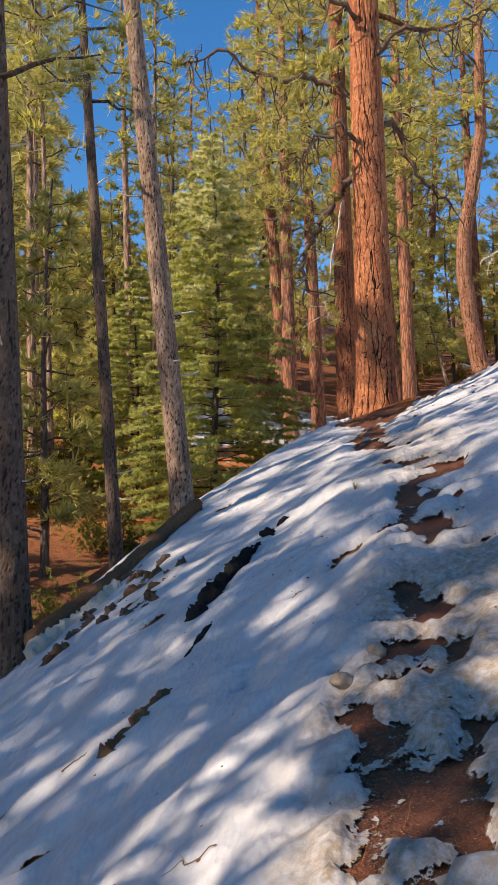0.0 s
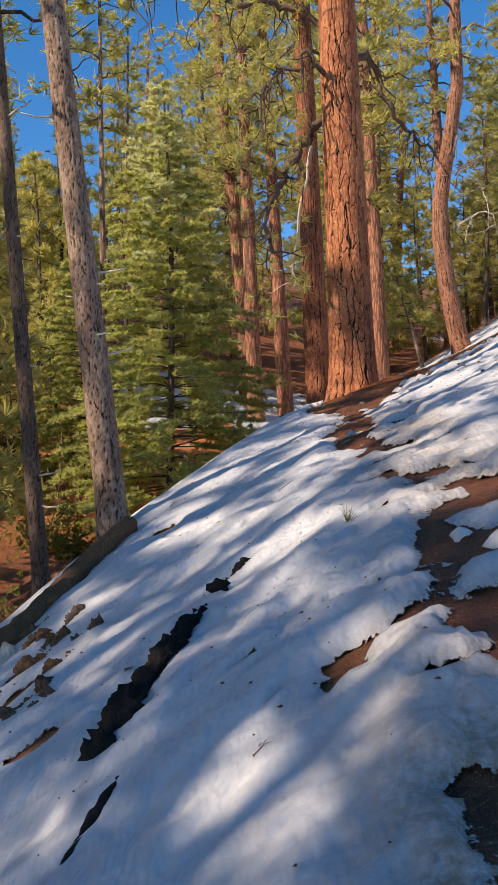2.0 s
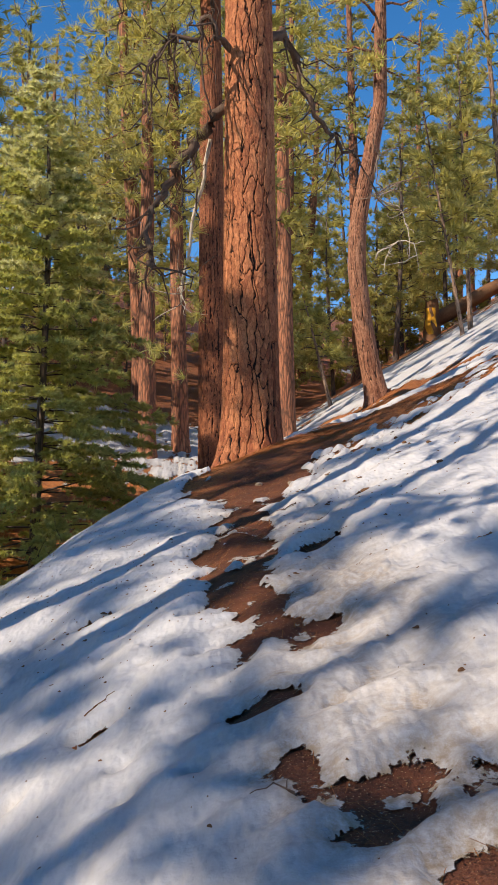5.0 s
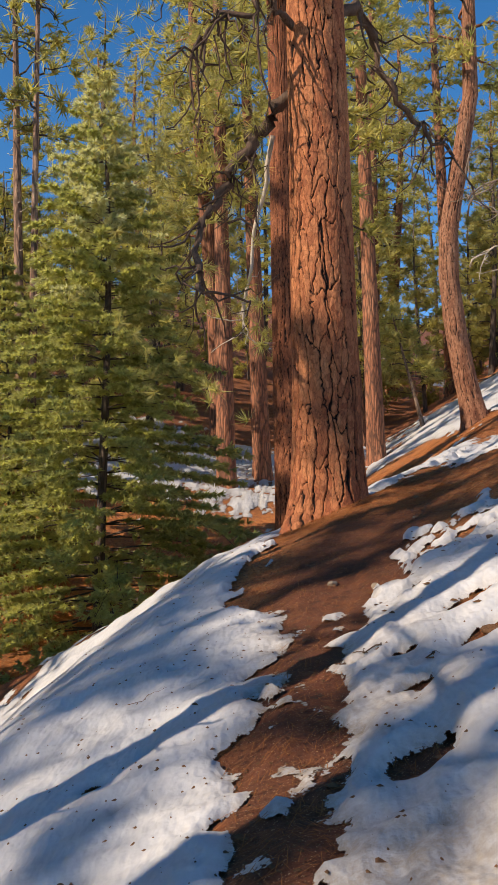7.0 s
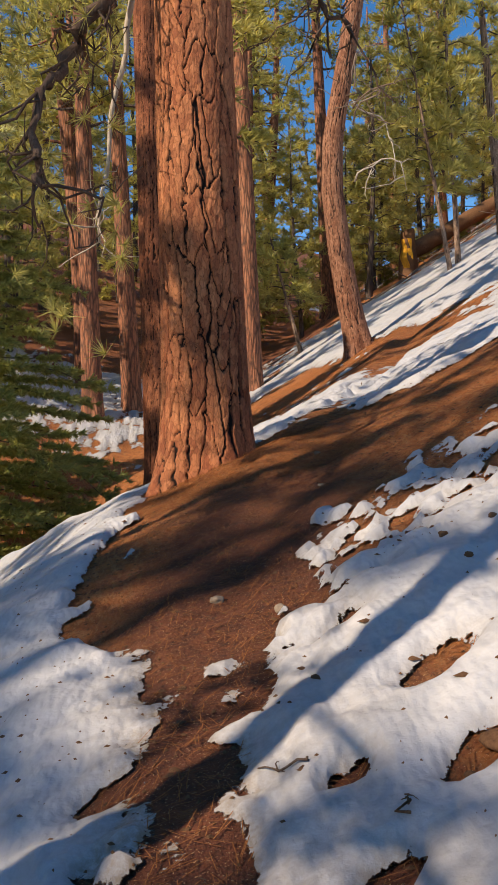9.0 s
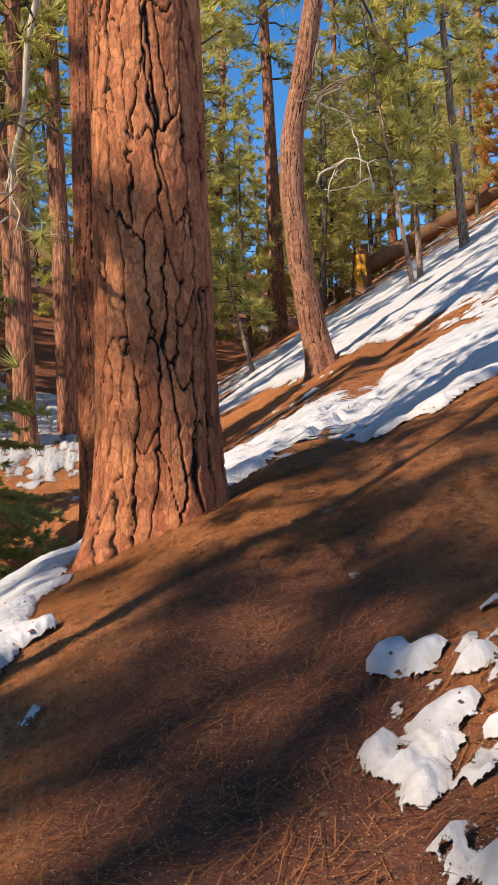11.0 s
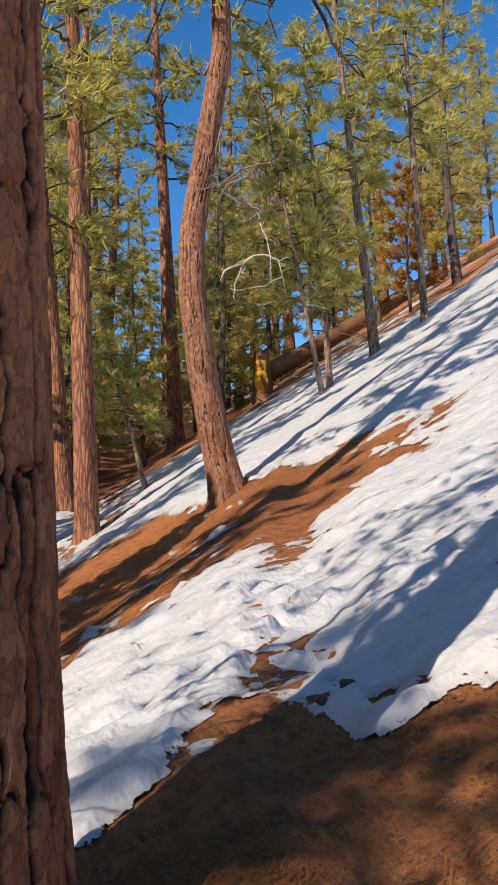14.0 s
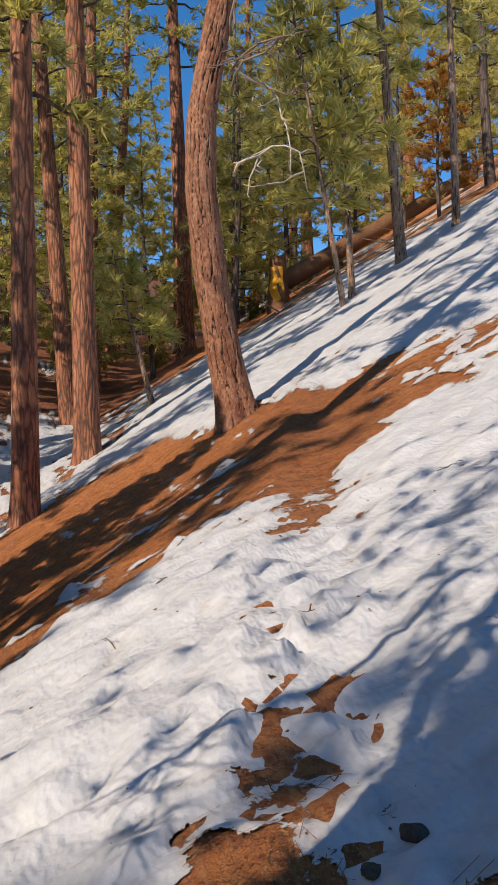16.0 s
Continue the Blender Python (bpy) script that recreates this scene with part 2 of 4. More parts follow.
ROCK = wood_material("trail_stone", ((0.16, 0.12, 0.09), (0.36, 0.29, 0.22), (0.27, 0.21, 0.16)), 0.8, (1, 1, 1))


# ---------------------------------------------------------------- geometry helpers
class Shape:
    """Vertices, faces and point values, gathered piece by piece."""

    def __init__(self):
        self.v, self.f, self.count, self.values = [], [], 0, {}

    def add(self, v, f, **values):
        v = np.asarray(v, float).reshape(-1, 3)
        self.v.append(v)
        self.f.append((np.asarray(f, int) + self.count))
        self.count += len(v)
        for k, a in values.items():
            self.values.setdefault(k, []).append(np.broadcast_to(np.asarray(a, float).ravel(), len(v)))
        return self

    def mesh(self, name, smooth=True):
        me = bpy.data.meshes.new(name)
        verts = np.concatenate(self.v)
        kinds = [f for f in self.f if len(f)]
        loops = np.concatenate([f.ravel() for f in kinds])
        sizes = np.concatenate([np.full(len(f), f.shape[1]) for f in kinds])
        me.vertices.add(len(verts))
        me.vertices.foreach_set("co", verts.ravel())
        me.loops.add(len(loops))
        me.loops.foreach_set("vertex_index", loops)
        me.polygons.add(len(sizes))
        me.polygons.foreach_set("loop_start", np.concatenate([[0], np.cumsum(sizes)[:-1]]))
        me.update(calc_edges=True)
        if smooth:
            me.polygons.foreach_set("use_smooth", np.ones(len(sizes), bool))
        for k, a in self.values.items():
            at = me.attributes.new(k, "FLOAT", "POINT")
            at.data.foreach_set("value", np.concatenate(a).astype(np.float32))
        return me


def thing(name, at, label, category, group="", kind="", turn=0.0):
    ob = new(name)
    ob.empty_display_size = 0.2
    ob.matrix_world = pose(*at, 0, 0, turn)
    return tagged(ob, label, category, group, kind)


def part(name, data, mat, parent, label=""):
    """Links a mesh (or a Shape) as one object under a thing or a part."""
    me = data.mesh(name) if isinstance(data, Shape) else data
    if not me.materials:
        me.materials.append(mat)
    ob = new(name, me)
    ob.parent = parent
    return tagged(ob, label)


def lattice(ix, iy, seed):
    h = np.sin(ix * 127.1 + iy * 311.7 + seed * 74.7) * 43758.5453
    return h - np.floor(h)


def value_noise(x, y, seed=0):
    ix, iy = np.floor(x), np.floor(y)
    u, w = x - ix, y - iy
    u, w = u * u * (3 - 2 * u), w * w * (3 - 2 * w)
    a, b = lattice(ix, iy, seed), lattice(ix + 1, iy, seed)
    c, d = lattice(ix, iy + 1, seed), lattice(ix + 1, iy + 1, seed)
    return (a + (b - a) * u) * (1 - w) + (c + (d - c) * u) * w


def fbm(x, y, seed=0, octaves=4, gain=0.5):
    """About -1 to 1."""
    x, y = np.asarray(x, float), np.asarray(y, float)
    out, amp, total = 0.0, 1.0, 0.0
    for n in range(octaves):
        out = out + amp * (2 * value_noise(x * 2**n + 17.3 * n, y * 2**n - 9.1 * n, seed + n) - 1)
        total, amp = total + amp, amp * gain
    return out / total


def cells(u, v, period, seed=0, upright=0.0):
    """F2 - F1 and a random value of the nearest cell, for unit cells that wrap after 'period' along u.
    upright: how much thinner the level edges count than the upright ones."""
    iu, iv = np.floor(u), np.floor(v)
    best, second, tone = np.full(u.shape, 9.0), np.full(u.shape, 9.0), np.zeros(u.shape)
    bu, bv, su, sv = (np.zeros(u.shape) for _ in range(4))
    for du in (-1, 0, 1):
        for dv in (-1, 0, 1):
            cu, cv = iu + du, iv + dv
            wu = np.mod(cu, period)
            pu, pv = cu + lattice(wu, cv, seed), cv + lattice(wu, cv, seed + 5)
            dist = np.hypot(u - pu, v - pv)
            near, next_near = dist < best, dist < second
            su, sv = np.where(near, bu, np.where(next_near, pu, su)), np.where(near, bv, np.where(next_near, pv, sv))
            second = np.where(near, best, np.minimum(second, dist))
            tone = np.where(near, lattice(wu, cv, seed + 9), tone)
            bu, bv, best = np.where(near, pu, bu), np.where(near, pv, bv), np.where(near, dist, best)
    across = np.abs(su - bu) / (np.abs(su - bu) + np.abs(sv - bv) + 1e-6)
    return (second - best) * (1 + upright * (1 - across) ** 2), tone


def ring_faces(rings, sides):
    i, j = np.meshgrid(np.arange(rings - 1), np.arange(sides), indexing="ij")
    a, b = i * sides + j, i * sides + (j + 1) % sides
    return np.stack([a, b, b + sides, a + sides], -1).reshape(-1, 4)


def tube(shape, points, radii, sides=8, rough=0.0, seed=0, **values):
    """A tapered, slightly uneven tube through points, closed at both ends by small radii."""
    p = np.asarray(points, float)
    r = np.broadcast_to(np.asarray(radii, float), len(p))
    way = np.gradient(p, axis=0)
    way /= np.linalg.norm(way, axis=1)[:, None] + 1e-9
    ref = np.where(np.abs(way[:, 2:3]) > 0.9, [[1.0, 0, 0]], [[0, 0, 1.0]])
    a = np.cross(way, ref)
    a /= np.linalg.norm(a, axis=1)[:, None] + 1e-9
    b = np.cross(way, a)
    th = np.arange(sides) * 2 * np.pi / sides
    rr = r[:, None] * (1 + rough * (2 * lattice(np.arange(len(p))[:, None], np.arange(sides)[None], seed) - 1))
    v = p[:, None] + rr[..., None] * (np.cos(th)[None, :, None] * a[:, None] + np.sin(th)[None, :, None] * b[:, None])
    n = len(p)
    shape.add(v.reshape(-1, 3), ring_faces(n, sides), **values)
    base = shape.count - n * sides
    shape.f.append(np.array([[base + k for k in range(sides)][::-1], [base + (n - 1) * sides + k for k in range(sides)]]))
    return shape


def bent(start, end, sag=0.0, wobble=0.1, n=8, seed=0):
    """Points from start to end, sagging in the middle and wandering."""
    s, e = np.asarray(start, float), np.asarray(end, float)
    t = np.linspace(0, 1, n)[:, None]
    rng = np.random.default_rng(seed)
    p = s + (e - s) * t
    p[:, 2] -= sag * 4 * (t * (1 - t))[:, 0]
    p[1:-1] += np.cumsum(rng.normal(0, wobble, (n, 3)), 0)[1:-1] * (t * (1 - t) * 2)[1:-1]
    return p


def smooth_curve(knots, sigma):
    """A smoothed run through (y, value) knots, as a function of y."""
    ys = np.arange(-80.0, 320.0, 0.25)
    v = np.interp(ys, [k[0] for k in knots], [k[1] for k in knots])
    w = np.exp(-0.5 * (np.arange(-24, 25) * 0.25 / sigma) ** 2)
    v = np.convolve(np.pad(v, 24, mode="edge"), w / w.sum(), mode="valid")
    return lambda y: np.interp(y, ys, v)


TRAIL_X = smooth_curve([(-80, -8), (-10, 0.4), (0, 1.45), (3, 1.75), (6, 2.05), (9, 2.36), (12, 2.4), (15, 2.32), (17, 2.5), (18.5, 2.9),
                        (20, 3.4), (22, 4.05), (25, 5.0), (28.4, 6.15), (32, 7.4), (36, 9.0), (45, 12.0), (60, 16.5), (120, 34), (320, 90)], 0.8)
TRAIL_Z = smooth_curve([(-80, -12), (-10, -2.8), (0, -0.72), (3, -0.2), (6, 0.42), (9, 1.22), (10, 1.42), (12, 1.72), (14.8, 2.12), (16, 2.3),
                        (18.4, 2.8), (19.5, 3.0), (21.7, 3.34), (23.2, 3.55), (25, 3.74), (26.2, 3.96), (28.4, 4.3), (32, 5.05), (36, 6.3), (45, 8.55), (60, 12.0), (120, 24), (320, 60)], 0.8)
UP_SLOPE = smooth_curve([(-80, 0.42), (14, 0.42), (20, 0.46), (26, 0.5), (33, 0.6), (320, 0.6)], 1.5)
DOWN_SLOPE = smooth_curve([(-80, 0.56), (8, 0.56), (10, 0.5), (12.5, 0.39), (15, 0.28), (18, 0.26), (20.5, 0.4), (24, 0.5), (30, 0.58), (320, 0.58)], 1.0)
DOWN_RUN = smooth_curve([(-80, 6), (8, 6), (9.5, 3.2), (11, 2.2), (13, 2.1), (15, 1.2), (18, 0.9), (20, 1.0), (24, 6), (320, 6)], 0.8)


def soft_step(a, b, v):
    t = np.clip((v - a) / (b - a), 0, 1)
    return t * t * (3 - 2 * t)


def hill(x, y):
    """The smooth lie of the land: a bench for the trail on a hillside, with a ravine below it."""
    x, y = np.broadcast_arrays(np.asarray(x, float), np.asarray(y, float))
    d, z = x - TRAIL_X(y), TRAIL_Z(y)
    fade = 1 - soft_step(30, 36, y)
    up, down = UP_SLOPE(y), DOWN_SLOPE(y)
    u = np.maximum(d - 0.3 * fade, 0)
    far = np.maximum(u - 24, 0)
    rise = up * (u - far) + 0.1 * far + 0.25 * np.clip(d, 0, 0.3) * fade
    w = np.maximum(-d - 0.3 * fade, 0)
    run = DOWN_RUN(y)
    over = np.maximum(w - run, 0)
    bend = over * over / (over + 0.8)
    fall = down * w + (0.86 - down) * bend * (1 - soft_step(4.0, 5.8, run)) + 0.15 * np.clip(-d, 0, 0.3) * fade
    low = np.where(d > 0, z + rise, z - fall)
    floor = z - 4.9 + 0.21 * np.maximum(w - 7, 0) - 0.05 * np.maximum(w - 60, 0)
    k = 0.9
    side = np.where(d > -2, -50.0, floor)
    return np.maximum(low, side) + k * np.exp(-np.abs(low - side) / k) * 0.4


# melt holes in the snow: place and half-length
HOLES = [(1.69, 8.17, 0.17), (1.93, 8.22, 0.14), (1.97, 7.63, 0.11), (1.67, 8.0, 0.16), (1.4, 8.94, 0.10), (3.01, 15.0, 0.24), (2.98, 14.47, 0.17),
         (2.63, 14.6, 0.12), (1.53, 9.42, 0.10), (2.5, 7.46, 0.22), (2.15, 8.05, 0.18), (2.08, 6.51, 0.14), (2.62, 14.12, 0.15), (2.54, 13.46, 0.22), (1.89, 14.9, 0.13),
         (2.52, 12.95, 0.14), (1.23, 13.2, 0.2), (1.4, 11.65, 0.16), (-0.2, 10.0, 0.25), (0.1, 9.05, 0.22), (-0.34, 10.4, 0.2), (1.3, 16.3, 0.12), (2.83, 15.63, 0.16),
         (0.35, 12.4, 0.15)]
HOLES += [(0.75, 11.4, 0.14), (1.15, 10.3, 0.1), (0.17, 6.1, 0.1), (2.0, 11.2, 0.12), (3.80, 21.82, 0.36), (4.05, 22.35, 0.12), (3.45, 21.9, 0.12), (1.25, 8.62, 0.1), (1.32, 8.5, 0.08),
         (3.62, 21.75, 0.16), (3.72, 22.15, 0.10)]
PITS = np.random.default_rng(55)
HOLES += [(PITS.uniform(-1.2, 1.9), PITS.uniform(5.0, 15.0), PITS.uniform(0.035, 0.085)) for n in range(34)]
HOLES += [(PITS.uniform(0.3, 2.0), PITS.uniform(8.5, 15.5), PITS.uniform(0.03, 0.075)) for n in range(40)]
HOLES += [(PITS.uniform(2.9, 4.2), PITS.uniform(9.0, 16.0), PITS.uniform(0.04, 0.12)) for n in range(16)]


# crumbs of snow left lying along the bare trail
CRUMBS = []
for n in range(56):
    py = PITS.uniform(11.5, 19.0)
    side = -1 if PITS.random() < 0.5 else 1
    reach = 0.42 if py < 15.8 else 0.8
    CRUMBS.append((float(TRAIL_X(py)) - 0.2 + side * reach * PITS.uniform(0.15, 1.0), py, PITS.uniform(0.04, 0.10)))


def snow_cover(x, y):
    """Above 0 where snow lies; the size tells how deep."""
    d = x - TRAIL_X(y)
    fine = 0.95 * fbm(x * 3.0, y * 2.5, 3, 3, 0.62) + 0.85 * fbm(x * 7, y * 6, 11, 2, 0.6)
    broad = fbm(x * 1.1, y * 0.9, 21, 3, 0.6)
    m = 0.85 + 0.0 * x
    # worn trail: bare or slushy between two wavering edges
    worn = np.interp(y, [-10, 2, 4.2, 4.7, 5.4, 5.9, 7.4, 7.75, 8.25, 8.45, 8.65, 9.7, 10.0, 11.8, 12.6, 13.1, 15.6, 16.3, 19.6, 20.2],
                     [0.5, 0.6, 0.8, 1.05, 0.9, 0.5, 0.55, 1.2, 1.2, 0.35, 1.15, 1.1, 0.8, 0.8, 0.95, 1.3, 1.4, 2.0, 2.0, 0.0])
    wave = 0.10 * fbm(y * 1.3, y * 0 + 3.0, 15, 3, 0.6)
    west = np.interp(y, [-10, 4.5, 6.2, 7.6, 8.6, 9.8, 10.5, 12, 13.2, 14, 15, 15.8, 16.5, 17.5, 19.3, 20.2], [-0.5, -0.36, -0.48, -0.18, -0.24, -0.3, -0.36, -0.46, -0.5, -0.55, -0.44, -0.38, -0.75, -0.95, -1.24, -1.3]) + wave
    east = np.interp(y, [-10, 4.5, 6, 7.6, 8.5, 9.5, 10.5, 12, 13.2, 14, 15, 15.8], [0.3, 0.14, 0.2, 0.2, 0.3, 0.46, 0.25, 0.05, -0.1, 0.0, 0.02, 0.25]) - 0.7 * wave
    east = np.where(y > 15.5, np.maximum(east, (0.85 * y - 13.0) / 0.525 - TRAIL_X(y)), east)
    trod = soft_step(-0.17, 0.17, d - west) * soft_step(-0.17, 0.17, east - d)
    m = m - worn * trod
    # the trodden line through the snow bank beyond the old pine
    steps = np.interp(y, [20.6, 21.3, 21.9, 22.5, 25.2, 26, 27.5, 28.3, 31, 33], [0.0, 0.5, 0.45, 0.3, 0.3, 0.8, 0.9, 1.4, 1.4, 0.0])
    walked = np.exp(-(((d - np.interp(y, [20, 23, 28], [0.0, -0.05, 0.0])) / np.interp(y, [20.5, 21.5, 26, 29], [0.5, 0.38, 0.35, 0.7])) ** 2))
    m = m - steps * walked
    trod = np.maximum(trod, walked * (y > 20.2))
    # flecked bank above the trail: more and more soil between crumbs of snow
    along = 0.85 * y - 0.525 * x
    flecks = soft_step(11.6, 12.3, along) * (1 - soft_step(13.0, 13.6, along)) * soft_step(-0.15, 0.2, d) * soft_step(14.8, 15.6, y) * (1 - soft_step(2.5, 4.5, d))
    m = m - 0.92 * flecks + 1.5 * flecks * fbm(x * 7, y * 9, 37, 3, 0.7)
    # litter under the old pine, reaching up the bank and over the crest
    crest = np.interp(y, [15.5, 16.5, 17.5, 18.4, 19.3, 19.8, 20.2, 21.3, 22], [-0.4, -0.75, -0.95, -0.98, -1.35, -1.38, -1.6, -1.85, -2.0])
    top = np.interp(d, [-2.5, -0.8, -0.3, 0.1, 0.35, 0.6, 0.95, 1.8, 4.0], [21.1, 21.25, 21.5, 21.65, 21.0, 20.9, 20.85, 21.7, 22.4])
    duff = soft_step(-0.25, 0.25, d - crest) * soft_step(-0.25, 0.25, top - y) * soft_step(12.7, 13.4, along) * (1 - soft_step(3.0, 6.0, d)) * (y > 15)
    m = m - 1.9 * duff
    # bare strip across the slope under the leaning pine
    low = np.interp(x, [-8, 3.1, 4.6, 6.0, 8.0, 10.5, 16], [26.4, 26.7, 27.5, 28.2, 28.8, 30.6, 32.8])
    high = np.interp(x, [-8, 3.3, 5.0, 6.5, 8.0, 9.0, 10.1, 11.3, 16], [36.6, 36.6, 36.6, 36.0, 33.4, 32.4, 31.7, 31.5, 33.0])
    strip = soft_step(-0.9, 0.9, y - low) * soft_step(-0.9, 0.9, high - y) * (1 - 0.62 * soft_step(8.6, 10.6, x)) * (1 - soft_step(14, 16, x))
    m = m - (1.2 + 0.5 * fbm(x * 0.8, y * 1.6, 57, 3)) * strip
    # sheltered forest floor far down and up the slope
    low_side = soft_step(3.6, 6.0, -d) * (1 - soft_step(22, 26, y) * (1 - soft_step(36, 42, y)) * soft_step(-9, -6, d))
    m = m - 1.35 * low_side * (0.72 + 1.0 * fbm(x * 0.22, y * 0.16, 31, 3))
    m = m - 1.3 * soft_step(46, 54, y) * (0.7 + 0.9 * fbm(x * 0.2, y * 0.2, 41, 3))
    m = m - 1.3 * soft_step(13, 18, d) * (0.6 + 0.8 * fbm(x * 0.2, y * 0.2, 47, 3))
    # broken snow on the ravine side beyond the old pine
    m = m - 1.6 * soft_step(2.4, 3.6, -d) * soft_step(21.5, 23, y) * (1 - soft_step(36, 40, y)) * soft_step(-0.45, -0.05, fbm(x * 0.7, y * 0.5, 67, 3))
    # flecked margin towards the crest
    m = m - 0.5 * soft_step(-0.2, 0.6, fbm(x * 0.9, y * 0.8, 51, 3)) * soft_step(1.3, 2.4, -d) * (y < 20)
    for hx, hy, size in HOLES:
        c, s = 0.86, 0.5
        u, w = (x - hx) * c + (y - hy) * s, (y - hy) * c - (x - hx) * s
        m = m - 1.6 * np.exp(-((u / (0.78 * size)) ** 2 + (w / (0.45 * size)) ** 2))
    for px, py, size in ((2.40, 9.22, 0.11), (2.57, 9.12, 0.12), (2.28, 8.98, 0.05), (2.75, 9.3, 0.14), (2.17, 9.62, 0.09), (2.3, 9.75, 0.10), (2.2, 10.0, 0.09), (2.45, 8.78, 0.09)):
        m = m + 2.4 * np.exp(-((x - px) ** 2 + 2 * (y - py) ** 2) / size ** 2)
    for px, py, size in ((1.9, 17.58, 0.10), (2.03, 18.2, 0.08), (1.86, 18.6, 0.10), (2.96, 17.12, 0.08), (3.06, 17.02, 0.06), (3.18, 17.33, 0.07), (2.91, 17.67, 0.05), (3.15, 17.68, 0.04)):
        m = m + 3.2 * np.exp(-((x - px) ** 2 + 2 * (y - py) ** 2) / size ** 2)
    for px, py, size in CRUMBS:
        m = m + 1.0 * np.exp(-(((x - px) / size) ** 2 + 1.6 * ((y - py) / size) ** 2))
    loose = np.clip(trod * 1.5 + strip + duff + 0.45 + 0.8 * low_side, 0, 1.5)
    return m + (0.55 * fine + 0.22 * broad) * loose


def graded(*runs):
    out = []
    for a, b, step in runs:
        out.append(np.arange(a, b, step))
    return np.concatenate(out + [[runs[-1][1]]])


def land(x, y):
    """The bare ground with its small relief."""
    d = x - TRAIL_X(y)
    z = hill(x, y) + 0.10 * fbm(x * 0.35, y * 0.35, 61, 3) * soft_step(1.0, 3.0, np.abs(d))
    z = z + 0.045 * fbm(x * 1.6, y * 1.6, 71, 4) + 0.018 * fbm(x * 7, y * 7, 81, 3)
    return z + soft_step(6, 40, np.abs(d)) * 0.9 * fbm(x * 0.07, y * 0.07, 91, 3)


def snow_top(X, Y, Z, cover):
    """The height of the snow's surface over bare ground at Z."""
    D = X - TRAIL_X(Y)
    slush = np.exp(-((D / 0.75) ** 2)) * (1 - soft_step(15.5, 17.5, Y))
    lumps = 0.07 * slush * (0.3 - np.abs(fbm(X * 4.6, Y * 4.2, 101, 3, 0.6))) + 0.02 * fbm(X * 2.2, Y * 2.0, 111, 3)
    steps = np.exp(-((D / 0.42) ** 2)) * soft_step(20.5, 21.5, Y) * (1 - soft_step(26, 28.5, Y))
    pock, _ = cells(X * 3.2 + 0.3 * fbm(X * 2, Y * 2, 5), Y * 2.4, 9999, 3)
    lumps = lumps - 0.15 * steps * (1 - np.clip(pock * 2.0, 0, 1)) + 0.15 * steps * (0.3 - np.abs(fbm(X * 3.4, Y * 3.4, 121, 2, 0.5)))
    grain = 0.012 * fbm(X * 6, Y * 6, 131, 3)
    melt = 0.035 * fbm(X * 4.5, Y * 4.5, 161, 2) * soft_step(20, 22, Y) + 0.07 * fbm((X * 0.86 - Y * 0.5) * 0.8, (X * 0.5 + Y * 0.86) * 3.0, 141, 3) * soft_step(20, 22, Y)
    depth = np.where(cover > 0, (0.068 + 0.03 * slush) * (1 - np.exp(-np.clip(cover, 0, 9) * 3.0)), np.where(cover > -0.5, 0.007 + 0.004 * cover, 0.005 + 0.3 * (cover + 0.5)))
    thin = np.exp(-(((D + 0.2) / 0.42) ** 4)) * soft_step(8.4, 8.8, Y) * (1 - soft_step(19, 20, Y))
    depth = np.where(cover > 0, depth * (1 - 0.55 * thin), depth)
    dents = 0.022 * fbm(X * 3.2 - Y, Y * 2.4, 171, 3, 0.6) * soft_step(0.4, 0.9, -D) * (1 - soft_step(16, 18, Y))
    top = depth + (lumps + grain + melt + dents) * soft_step(0.0, 0.4, cover)
    return Z + np.where(cover > 0.1, np.maximum(top, 0.014 + 0.25 * np.minimum(top, 0.04)), top)


